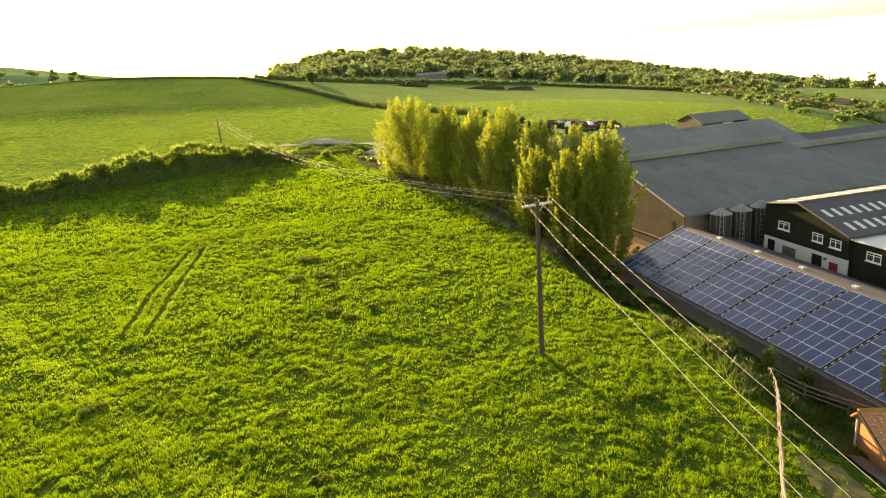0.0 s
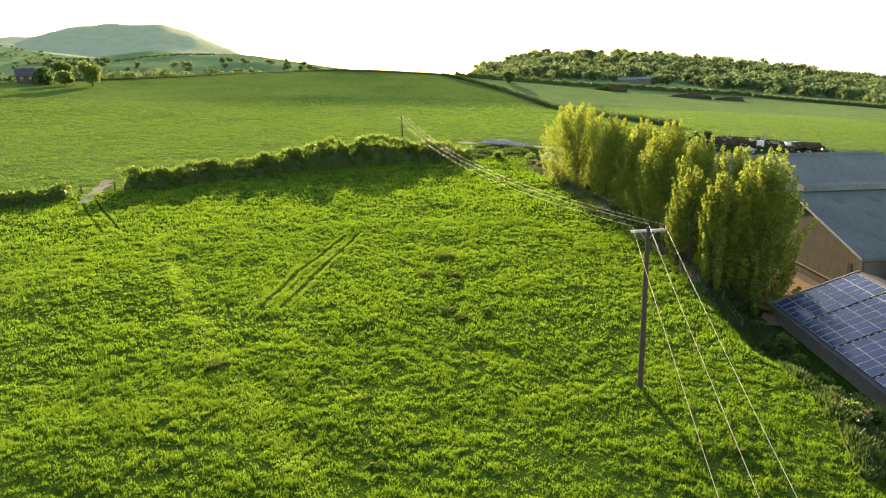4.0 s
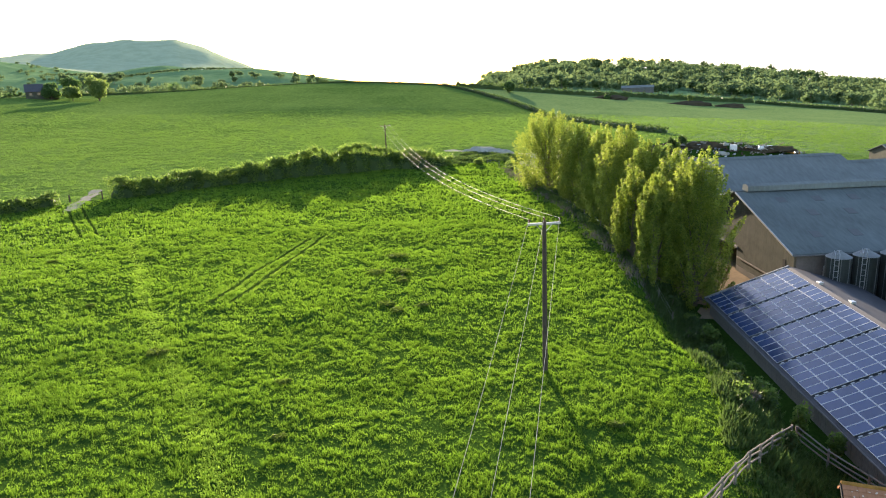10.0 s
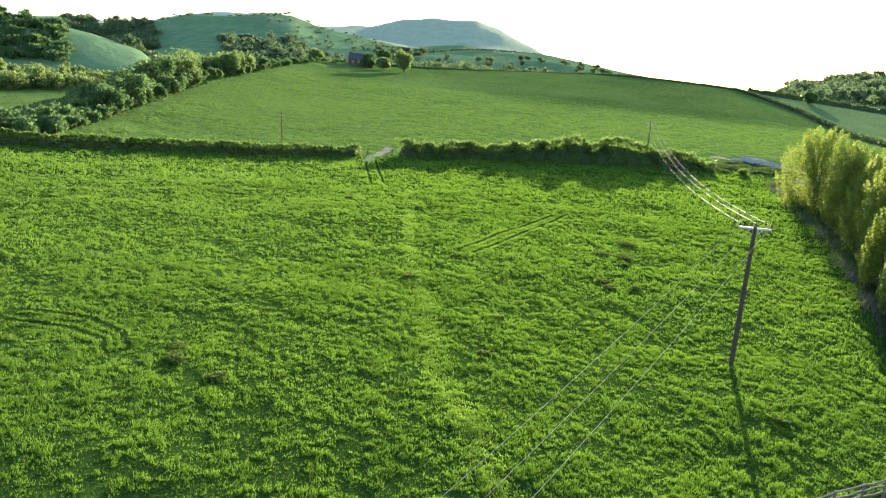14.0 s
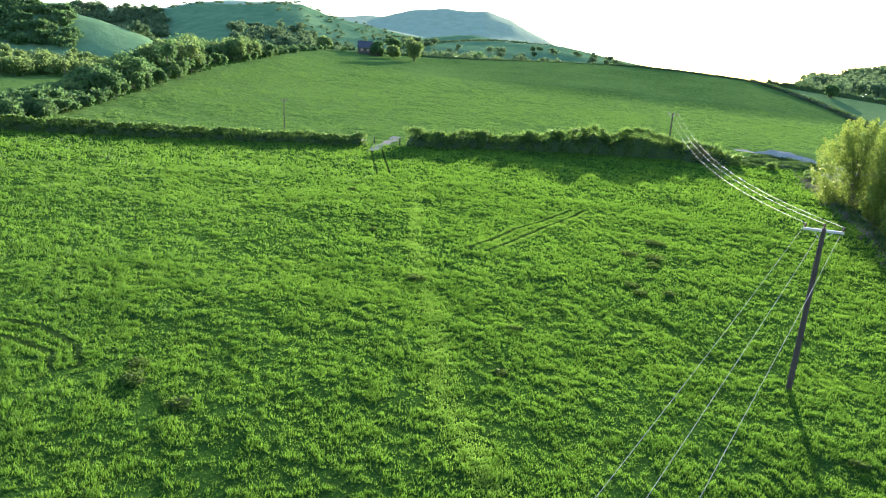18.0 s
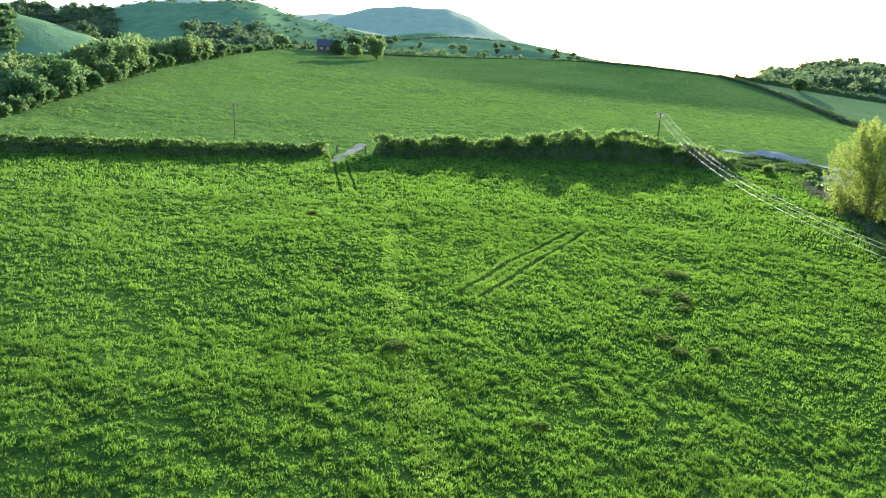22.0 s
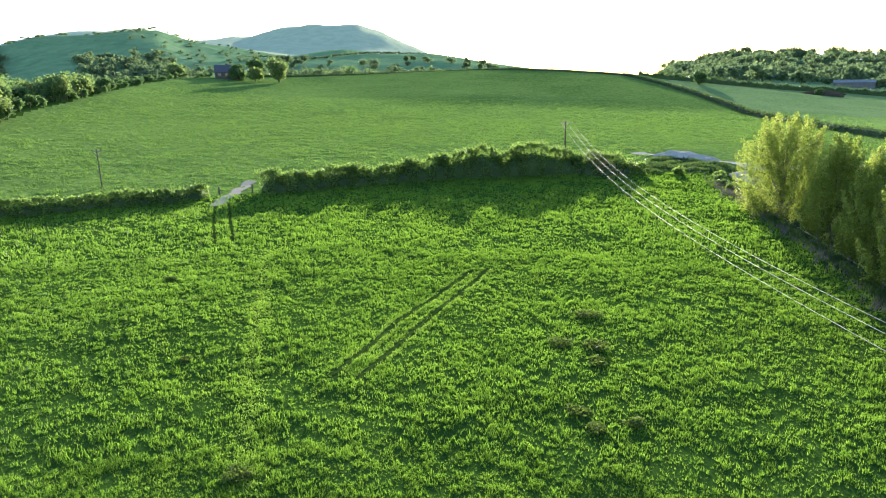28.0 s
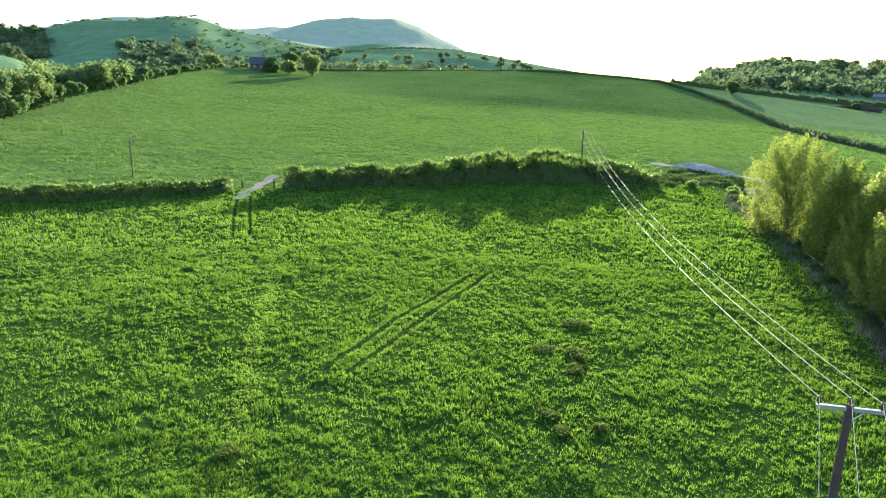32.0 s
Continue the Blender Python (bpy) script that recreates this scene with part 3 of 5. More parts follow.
def strip_weeds():
    """Tall weeds on the bank between pasture and sheds, and in the garden behind the fence."""
    n = 15000
    y = RNG.uniform(33, 112, n)
    x = np.interp(y, [p[1] for p in EDGE], [p[0] for p in EDGE]) + RNG.uniform(-1.2, 3.2, n)
    grow = patches(x, y, 1.4)
    keep = RNG.uniform(0, 1, n) < 0.35 + grow
    x, y, grow = x[keep], y[keep], grow[keep]
    blades("bank_weeds", x, y, 0.25 + 0.55 * grow, 0.06 + 0.06 * grow, 5, M_WEED, "tall dark weeds on the bank below the sheds", "weeds")
    n = 9000
    x = RNG.uniform(-31, -3, n)
    y = 131 - 0.5 * (x + 17) + RNG.uniform(-7, 12, n)
    grow = patches(x, y, 1.8)
    keep = (RNG.uniform(0, 1, n) < 0.2 + grow) & (y > np.interp(x, HEDGE_X, HEDGE_Y) - 1)
    x, y, grow = x[keep], y[keep], grow[keep]
    blades("bank_weeds", x, y, 0.2 + 0.6 * grow, 0.08 + 0.08 * grow, 4, M_WEED, "rough weeds and dead grass on the chalky bank", "weeds")
    n = 9000
    x, y = RNG.uniform(12, 26, n), RNG.uniform(17, 38, n)
    keep = x > np.interp(y, [17, 24.2, 37.8], [10.6, 13.4, 19.6])
    x, y = x[keep], y[keep]
    grow = patches(x, y, 1.1)
    rough = y > 29.0 + 0.6 * np.sin(x)
    blades("garden_weeds", x[rough], y[rough], 0.14 + 0.30 * grow[rough], 0.04 + 0.04 * grow[rough], 6, M_WEED, "tall dark weeds behind the fence", "weeds")
    bed = (x > 14.6) & (x < 17.6) & (y < 27.6)
    lawn = ~rough & (grow > 0.35) & (~bed | (RNG.uniform(0, 1, len(x)) < 0.3))
    blades("garden_grass", x[lawn], y[lawn], 0.05 + 0.06 * grow[lawn], 0.03 + 0.03 * grow[lawn], 5, M_GRASS, "short patchy garden grass beside the path", "grass")
    n = 2600                              # dead stalks along the pasture's foot
    y = RNG.uniform(58, 128, n)
    x = np.interp(y, [p[1] for p in EDGE], [p[0] for p in EDGE]) + RNG.normal(-0.6, 0.9, n)
    grow = patches(x, y, 2.1)
    blades("dead_stalks", x, y, 0.2 + 0.5 * grow, 0.03 + 0.05 * grow, 4, M_BRUSH, "grey dead stalks and brush along the pasture edge", "weeds")


strip_weeds()


def hill_grass():
    n = 340000
    r = np.sqrt(RNG.uniform(85.0**2, 290.0**2, n))
    a = np.radians(RNG.uniform(-76, 30, n))
    x, y = HUB[0] + r * np.sin(a), HUB[1] + r * np.cos(a)
    left = left_of_field(x, y)
    keep = (np.interp(x, HEDGE_X, HEDGE_Y) < y - 2) & (left < -1) & ((x < -34) | (y > 165)) & (-0.6 * x + 0.8 * y < 400)
    tuft = 0.55 * patches(x, y, 1.25) + 0.25 * patches(0.8 * x - 0.6 * y, 0.6 * x + 0.8 * y, 2.3) + 0.20 * patches(x + 9, y + 5, 7.0)
    tuft = step(tuft, 0.25, 0.75)
    keep &= RNG.uniform(0, 1, n) < 1.25 - step(r, 150, 300)
    keep &= RNG.uniform(0.0, 1.0, n) < 0.3 + 0.7 * tuft
    x, y, tuft = x[keep], y[keep], tuft[keep]
    blades("hill_grass", x, y, 0.09 + 0.20 * tuft, 0.05 + 0.0004 * np.hypot(x, y), 3, M_HILLGRASS, "short green grass on the hill field")


hill_grass()


# ---- foliage ----
def leaf_mesh(name, centres, size, material, flat=0.0):
    """Many small pointed leaves or leaf clumps, turned at random, as one mesh."""
    c = np.asarray(centres, float)
    n = len(c)
    s = size * RNG.uniform(0.6, 1.35, n)[:, None]
    u = RNG.normal(0, 1, (n, 3))
    u[:, 2] *= 1 - flat
    u /= np.linalg.norm(u, axis=1)[:, None]
    v = np.cross(u, RNG.normal(0, 1, (n, 3)))
    v /= np.linalg.norm(v, axis=1)[:, None]
    bend = np.cross(u, v) * s * 0.25
    p = np.stack([c - u * s, c + u * s * 0.6 - v * s * 0.72 + bend, c + u * s * 0.6 + v * s * 0.72 + bend], 1)
    return mesh_of(name, p.reshape(-1, 3), np.arange(3 * n).reshape(-1, 3), material)


def ball_points(n, rx, ry, rz, inner=0.55):
    """Places in the outer shell of an egg shape."""
    d = RNG.normal(0, 1, (n, 3))
    d /= np.linalg.norm(d, axis=1)[:, None]
    return d * RNG.uniform(inner, 1.0, (n, 1)) * (rx, ry, rz)


def poplar(x, y, height, wide, label, plumes=100, lean=0.0, round_=False):
    """An upright poplar: a bole, rising limbs and a crown of many narrow upright plumes."""
    base = gz(x, y)
    tree = empty("poplar_tree", x, y, base)
    part("trunk", tube([(0, 0, -0.3), (0.05, 0.02, height * 0.3), (0.1 + lean * 0.5, 0, height * 0.62), (0.1 + lean, 0, height * 0.9)], [0.36, 0.28, 0.15, 0.03], 9), M_BARK, tree)
    lv, lr = ([0, 0.10, 0.25, 0.45, 0.65, 0.82, 0.94, 1.0], [0.30, 0.55, 0.92, 1.02, 1.0, 0.86, 0.62, 0.25]) if round_ else \
             ([0, 0.08, 0.22, 0.42, 0.62, 0.80, 0.93, 1.0], [0.86, 0.98, 1.04, 1.06, 0.98, 0.78, 0.50, 0.15])
    cen = []
    swell = RNG.uniform(0, 6.28, 3)
    for k in range(plumes):
        a = k * 2.39996 + RNG.uniform(-0.3, 0.3)
        zt = 0.16 + 0.84 * ((k + 0.5) / plumes) ** 0.8
        bulge = 1 + 0.16 * math.sin(2 * a + swell[0]) + 0.12 * math.sin(3 * a + 7 * zt + swell[1])
        rad = wide * float(np.interp(zt, lv, lr)) * RNG.uniform(0.72, 1.0) * bulge
        tip = Vector((rad * math.cos(a) + lean * zt, rad * math.sin(a), height * zt * RNG.uniform(0.93, 1.0)))
        size = RNG.uniform(0.6, 1.3)
        long_ = min(height * RNG.uniform(0.24, 0.42) * size, tip.z - 0.2)
        foot = Vector((tip.x * 0.66, tip.y * 0.66, tip.z - long_))
        n = int(430 * size)
        u = RNG.uniform(0, 1, n) ** 0.8
        belly = (np.sin(np.pi * np.clip(0.10 + 0.88 * u, 0, 1)) ** 0.8 * 0.47 + 0.02) * wide / 4.0 * (0.6 + 0.4 * size)
        b, f = RNG.uniform(0, 6.28, n), RNG.uniform(0.35, 1.0, n) ** 0.7
        out = np.outer(1 - u**1.6, foot) + np.outer(u**1.6, tip)
        out[:, 2] = foot.z + (tip.z - foot.z) * u
        out[:, 0] += belly * f * np.cos(b)
        out[:, 1] += belly * f * np.sin(b)
        cen.append(out + RNG.normal(0, 0.07, (n, 3)))
        if k % 7 == 0:
            s = max(height * 0.06, foot.z * 0.45)
            part("limb", tube([(0.03, 0, s), (foot.x * 0.7, foot.y * 0.7, foot.z * 0.9 + 0.2), foot.lerp(tip, 0.4), foot.lerp(tip, 0.85)], [0.11, 0.075, 0.045, 0.012], 6), M_BARK, tree)
    ob = new("crown", leaf_mesh("crown", np.concatenate(cen), 0.098, M_POPLAR))
    ob.parent = tree
    return tagged(tree, label, "tree", "row of poplars")
POPLARS = [  # x, y, height, half width, plumes
    (-5.5, 109.0, 15.4, 5.4, 150), (0.8, 100.5, 15.8, 3.7, 125), (4.6, 92.0, 15.8, 3.8, 125), (8.0, 83.5, 16.4, 4.0, 135), (11.0, 76.0, 15.4, 3.7, 125),
    (9.6, 69.2, 9.8, 2.5, 60), (13.8, 69.8, 15.2, 3.5, 105), (15.6, 64.8, 15.8, 3.4, 105), (11.8, 63.8, 11.2, 2.4, 60)]
for k, (px_, py_, ph_, pw_, pn_) in enumerate(POPLARS):
    poplar(px_, py_, ph_, pw_, ("round-headed poplar at the end of the row" if k == 0 else "young lower poplar in front of the row" if ph_ < 13 else "tall feathery poplar tree in a row beside the pasture"), pn_, 0.0, k == 0)


def shrub(x, y, wide, tall, material, label, name="shrub", leaves=500, size=0.16, category="shrub", group="", dry=False):
    base = gz(x, y)
    thing = empty(name, x, y, base)
    for k in range(3):
        a = k * 2.1 + x
        part("stem", tube([(0, 0, -0.1), (0.3 * wide * math.cos(a), 0.3 * wide * math.sin(a), tall * 0.5), (0.55 * wide * math.cos(a), 0.55 * wide * math.sin(a), tall * 0.85)], [0.05, 0.035, 0.012], 5), M_BARK, thing)
    q = []
    for k in range(max(4, int(leaves / 80))):
        c = ball_points(1, wide * 0.62, wide * 0.62, tall * 0.3, 0.1)[0] + (0, 0, tall * 0.52)
        q.append(ball_points(120, wide * 0.5, wide * 0.5, tall * 0.42, 0.3) + c)
    q = np.concatenate(q)
    q[:, 2] = np.maximum(q[:, 2], 0.05)
    ob = new("foliage", leaf_mesh("foliage", q, size, material))
    ob.parent = thing
    return tagged(thing, label, category, group)


def hedge(pts, wide, tall, rough, label, density=46, tops=(), leaf=0.3):
    """A clipped or overgrown hedge along points: a solid dark green core and a skin of leaves."""
    pts = np.array(pts, float)
    seg = np.hypot(*np.diff(pts, axis=0).T)
    along = np.concatenate([[0], np.cumsum(seg)])
    total = along[-1]
    cx, cy = pts[:, 0].mean(), pts[:, 1].mean()
    thing = empty("hedge", pts[0, 0], pts[0, 1], gz(*pts[0]))
    ox, oy, oz = pts[0, 0], pts[0, 1], gz(*pts[0])

    def at(s):
        return np.interp(s, along, pts[:, 0]), np.interp(s, along, pts[:, 1])

    def height(s):
        h = tall * (1 + rough * (0.5 * np.sin(s * 0.55 + 1) + 0.35 * np.sin(s * 1.37) + 0.25 * np.sin(s * 2.9 + 2)))
        for c, w, extra in tops:
            h = h + extra * np.exp(-((s - c) / w) ** 2)
        return h

    n = int(total * density * (wide + tall) / 2)
    s = RNG.uniform(0, total, n)
    a = RNG.uniform(-0.15, math.pi + 0.15, n)
    x, y = at(s)
    x2, y2 = at(np.minimum(s + 0.5, total + 0.01))
    x1, y1 = at(np.maximum(s - 0.5, 0))
    dx, dy = x2 - x1, y2 - y1
    ln = np.maximum(np.hypot(dx, dy), 1e-6)
    nx, ny = -dy / ln, dx / ln
    h = height(s)
    k = RNG.uniform(0.70, 1.0, n) + 0.28 * RNG.uniform(0, 1, n) ** 4
    off = np.sign(np.cos(a)) * np.abs(np.cos(a)) ** 0.6 * wide * k * (0.8 + 0.25 * np.sin(s * 1.9))
    zz = np.abs(np.sin(a)) ** 0.6 * h * k
    q = np.stack([x + nx * off - ox, y + ny * off - oy, land(x + nx * off, y + ny * off) + zz - oz], -1)
    m = int(n * 0.42) if density > 100 else 0      # thin sprigs standing up along the top
    s = np.repeat(RNG.uniform(0, total, m // 6 + 1), 6)[:m]
    up = np.tile(np.linspace(0.0, 1.0, 6), m // 6 + 1)[:m] * np.repeat(RNG.uniform(0.15, 0.36, m // 6 + 1) * tall, 6)[:m]
    off = np.repeat(RNG.uniform(-0.75, 0.75, m // 6 + 1), 6)[:m] * wide
    x, y = at(s)
    q2 = np.stack([x + RNG.normal(0, 0.06, m) - ox, y + off + RNG.normal(0, 0.06, m) - oy, land(x, y + off) + height(s) * 0.92 + up - oz], -1)
    ob = new("foliage", leaf_mesh("foliage", np.vstack([q, q2]), leaf, M_HEDGE if density > 100 else M_WEED))
    ob.parent = thing
    ss = np.linspace(0, total, max(8, int(total / 0.9)))
    bm = bmesh.new()
    rings = []
    for t in ss:
        x, y = at(t)
        xa, ya = at(min(t + 0.5, total))
        xb, yb = at(max(t - 0.5, 0))
        d = Vector((float(xa - xb), float(ya - yb), 0)).normalized()
        nrm = Vector((-d.y, d.x, 0))
        hh = float(height(t))
        end = 0.35 if t in (ss[0], ss[-1]) else 1.0
        g = gz(x, y) - oz
        rings.append([bm.verts.new(Vector((float(x) - ox, float(y) - oy, g)) + nrm * wide * 0.72 * end * math.cos(b) + Vector((0, 0, hh * 0.74 * max(0, math.sin(b)) ** 0.7 * end - 0.1))) for b in np.linspace(0, math.pi, 7)])
    for u, v in zip(rings, rings[1:]):
        for i in range(6):
            bm.faces.new((u[i], u[i + 1], v[i + 1], v[i]))
    bm.faces.new(rings[0][::-1])
    bm.faces.new(rings[-1])
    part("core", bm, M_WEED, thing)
    return tagged(thing, label, "hedge")


hedge(HEDGE[:4], 1.0, 1.6, 0.20, "clipped dark green field hedge up to the gap", 150, leaf=0.17)
hedge(HEDGE[4:], 1.8, 2.5, 0.30, "overgrown green field hedge with taller thorn bushes", 140, leaf=0.18, tops=[(30, 4, 1.6), (37, 3, 2.4), (44, 3.5, 2.6), (50, 4, 1.8), (57, 4, 0.6), (66, 4, -1.0)])
# hedge along the crest and between the two far fields
hedge([(-284, 270), (-235, 318), (-195, 346), (-150, 368), (-112, 384)], 1.2, 1.7, 0.1, "dark hedge along the crest of the hill field", 14)
hedge([(-112, 384), (-84, 358), (-62, 330), (-42, 296), (-18, 250), (-2, 222), (14, 200)], 1.4, 1.9, 0.12, "dark hedge bank between the two far fields", 16)
hedge([(70, 470), (110, 430), (140, 385), (152, 320), (158, 260), (165, 215)], 1.8, 2.4, 0.15, "dark hedge bank below the lower field", 14)
hedge([(-104, 386), (-60, 430), (-10, 470), (70, 475)], 1.8, 3.5, 0.3, "rough hedge at the top of the far field", 12)


# ---- woods ----
def canopy(name, spots, material, label, leaf=0.8, each=150, core=True):
    """Many broad-leaved trees that nobody could count, as one object: leaf clumps over stems."""
    cen, stems_v, stems_f = [], [], []
    for x, y, tall, wide in spots:
        g = gz(x, y)
        lobes = int(RNG.integers(5, 8))
        for k in range(lobes):
            a, h = RNG.uniform(0, 6.28), RNG.uniform(0.26, 0.78)
            f = 0.55 * math.sqrt(RNG.uniform(0, 1)) * math.sqrt(max(0.06, 1 - ((h - 0.45) / 0.46) ** 2))
            c = np.array([x + wide * f * math.cos(a), y + wide * f * math.sin(a), g + tall * h])
            rad = RNG.uniform(0.42, 0.68)
            cen.append(ball_points(each // lobes, wide * rad, wide * rad, tall * rad * 0.44, 0.2) + c)
        b = len(stems_v)
        for dx, dy in ((-1, -1), (1, -1), (1, 1), (-1, 1)):
            stems_v.append((x + dx * 0.014 * tall, y + dy * 0.014 * tall, g - 0.5))
        for dx, dy in ((-1, -1), (1, -1), (1, 1), (-1, 1)):
            stems_v.append((x + dx * 0.005 * tall, y + dy * 0.005 * tall, g + tall * 0.7))
        stems_f += [(b + i, b + (i + 1) % 4, b + 4 + (i + 1) % 4, b + 4 + i) for i in range(4)]
    wood = empty(name, spots[0][0], spots[0][1], gz(spots[0][0], spots[0][1]))
    o = np.array(wood.matrix_basis.translation)
    crown = new("crowns", leaf_mesh("crowns", np.concatenate(cen) - o, leaf, material))
    crown.parent = wood
    st = new("stems", mesh_of("stems", np.array(stems_v) - o, stems_f, M_BARK))
    st.parent = wood
    for ob in (wood, crown, st):
        ob["kind"] = "stuff"
    return tagged(wood, label, "woodland")


def polar(az, r):
    return HUB[0] + r * math.sin(radians(az)), HUB[1] + r * math.cos(radians(az))


TREELINE = ([-80, -76, -74, -72, -70.5, -69, -67.5, -66, -63.2, -61, -58.4, -56.6, -55, -53, -48],
            [-7.4, -6.4, -5.0, -3.4, -2.0, -1.4, -0.7, 0.2, 1.0, 1.0, 1.15, 0.7, 0.3, 0.15, 0.2])      # tops of the edge wood, in degrees


def strip(n, share_, wide, side0, side1, k0=0.3, k1=5.3):
    """Trees along the left edge of the hill field, whose tops make an uneven line."""
    out = []
    for _ in range(n):
        t, s = RNG.uniform(k0, k1), RNG.uniform(side0, side1)
        k = min(int(t), len(FIELD_LEFT) - 2)
        (ax, ay), (bx, by) = FIELD_LEFT[k], FIELD_LEFT[k + 1]
        ex_, ey_ = ax + (bx - ax) * (t - k), ay + (by - ay) * (t - k)
        ln = math.hypot(bx - ax, by - ay)
        x, y = ex_ - (by - ay) / ln * s, ey_ + (bx - ax) / ln * s
        r, az = math.hypot(x - HUB[0], y - HUB[1]), math.degrees(math.atan2(x - HUB[0], y - HUB[1]))
        line = HUB[2] + r * math.tan(radians(float(np.interp(az, *TREELINE))))
        tall = (line - gz(x, y)) * share_ * RNG.uniform(0.72, 1.03)
        tall = max(tall, RNG.uniform(1.9, 2.8))
        out.append((x, y, min(tall, 23.0), wide * RNG.uniform(0.7, 1.25) * min(1.0, 0.45 + tall / 18)))
    return out


canopy("edge_wood", strip(130, 1.0, 5.2, 4, 32, 0.4, 5.2), M_WOOD_A, "mixed green broadleaf wood along the field edge", 0.40, 1000)
canopy("edge_wood", strip(90, 0.95, 4.6, 4, 30, 0.6, 5.2), M_WOOD_B, "yellow-green spring trees in the edge wood", 0.38, 1050)
canopy("edge_thicket", strip(110, 0.42, 2.6, 1.5, 7, 0.5, 5.6), M_WOOD_A, "low green thicket at the foot of the wood", 0.28, 420)
canopy("corner_thicket", [(-97 - 1.1 * k + RNG.uniform(-1, 1), 27 + 0.9 * k + RNG.uniform(-5, 3), RNG.uniform(2.6, 4.4), RNG.uniform(1.8, 2.8)) for k in range(16)], M_WOOD_A, "bushes where the wood meets the field hedge", 0.26, 620)
canopy("crest_thicket", strip(40, 0.95, 2.6, 1, 12, 5.2, 6.9), M_WOOD_A, "low bushes along the crest by the hilltop house", 0.4, 200)


def scatter(n, az0, az1, r0, r1, tall, wide, ok=None):
    out = []
    while len(out) < n:
        x, y = polar(RNG.uniform(az0, az1), RNG.uniform(r0, r1))
        if ok is None or ok(x, y):
            out.append((x, y, tall * RNG.uniform(0.65, 1.2), wide * RNG.uniform(0.7, 1.25)))
    return out


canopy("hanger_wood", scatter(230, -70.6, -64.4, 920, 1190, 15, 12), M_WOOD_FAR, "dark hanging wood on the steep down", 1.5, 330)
canopy("spur_wood", scatter(230, -86, -70.6, 545, 640, 9, 7), M_WOOD_A, "dark wood on the shaded side of the spur", 1.0, 260)
canopy("valley_wood", scatter(120, -86, -66.5, 440, 520, 12, 8), M_WOOD_B, "olive spring wood in the valley bottom", 0.85, 420)
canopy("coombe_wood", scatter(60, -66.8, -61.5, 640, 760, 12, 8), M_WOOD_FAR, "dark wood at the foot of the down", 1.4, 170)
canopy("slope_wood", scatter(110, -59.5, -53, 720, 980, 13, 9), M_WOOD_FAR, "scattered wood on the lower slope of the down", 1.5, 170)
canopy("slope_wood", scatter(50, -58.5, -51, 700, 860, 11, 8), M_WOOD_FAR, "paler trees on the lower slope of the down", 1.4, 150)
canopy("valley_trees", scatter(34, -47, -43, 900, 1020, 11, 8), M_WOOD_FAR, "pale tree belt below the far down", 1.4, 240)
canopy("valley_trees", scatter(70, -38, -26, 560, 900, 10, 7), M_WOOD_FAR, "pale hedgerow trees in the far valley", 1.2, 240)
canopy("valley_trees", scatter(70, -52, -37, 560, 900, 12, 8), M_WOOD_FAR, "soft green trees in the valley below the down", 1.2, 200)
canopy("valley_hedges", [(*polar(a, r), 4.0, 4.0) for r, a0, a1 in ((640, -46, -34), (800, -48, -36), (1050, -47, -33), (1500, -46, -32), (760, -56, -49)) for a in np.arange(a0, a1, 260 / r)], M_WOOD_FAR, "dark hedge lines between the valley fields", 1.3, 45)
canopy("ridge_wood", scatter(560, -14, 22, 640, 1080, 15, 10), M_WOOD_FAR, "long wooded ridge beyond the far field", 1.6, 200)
canopy("ridge_wood", scatter(330, -12, 26, 560, 900, 13, 9), M_WOOD_FAR, "spring trees paled for haze in the wooded ridge", 1.35, 260)
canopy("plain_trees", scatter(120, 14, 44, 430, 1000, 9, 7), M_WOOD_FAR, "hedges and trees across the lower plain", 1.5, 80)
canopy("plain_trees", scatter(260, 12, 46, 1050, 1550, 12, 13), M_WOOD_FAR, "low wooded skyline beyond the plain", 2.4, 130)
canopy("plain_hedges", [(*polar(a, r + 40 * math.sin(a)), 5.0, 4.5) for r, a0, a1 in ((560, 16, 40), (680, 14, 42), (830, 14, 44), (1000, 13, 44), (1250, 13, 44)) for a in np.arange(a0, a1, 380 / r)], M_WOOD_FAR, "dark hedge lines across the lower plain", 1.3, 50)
canopy("lower_bank_scrub", [(158 + 26 * math.sin(k * 1.7) + 0.06 * k, 215 + k * 3.0, 3.2, 3.4) for k in range(80)], M_WOOD_A, "rough scrub beyond the lower field", 0.8, 70)
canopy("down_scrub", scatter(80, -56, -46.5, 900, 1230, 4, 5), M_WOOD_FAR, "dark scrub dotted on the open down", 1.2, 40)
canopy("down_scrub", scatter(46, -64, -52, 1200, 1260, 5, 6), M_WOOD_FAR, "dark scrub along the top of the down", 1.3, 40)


def broad_tree(x, y, tall, wide, material, label, leaves=1600, size=0.5):
    g = gz(x, y)
    tree = empty("tree", x, y, g)
    part("trunk", tube([(0, 0, -0.3), (0.1, 0, tall * 0.35), (0, 0.1, tall * 0.75)], [0.035 * tall, 0.024 * tall, 0.006 * tall], 8), M_BARK, tree)
    q = []
    for k in range(11):
        a, f = k * 2.4, RNG.uniform(0.1, 0.62)
        c = (wide * f * math.cos(a), wide * f * math.sin(a), tall * RNG.uniform(0.24, 0.78))
        q.append(ball_points(leaves // 6, wide * 0.50, wide * 0.50, tall * 0.22, 0.4) + c)
        part("limb", tube([(0, 0, tall * 0.25), (c[0] * 0.6, c[1] * 0.6, c[2] * 0.8), c], [0.012 * tall, 0.008 * tall, 0.003 * tall], 5), M_BARK, tree)
    ob = new("crown", leaf_mesh("crown", np.concatenate(q), size, material))
    ob.parent = tree
    return tagged(tree, label, "tree")


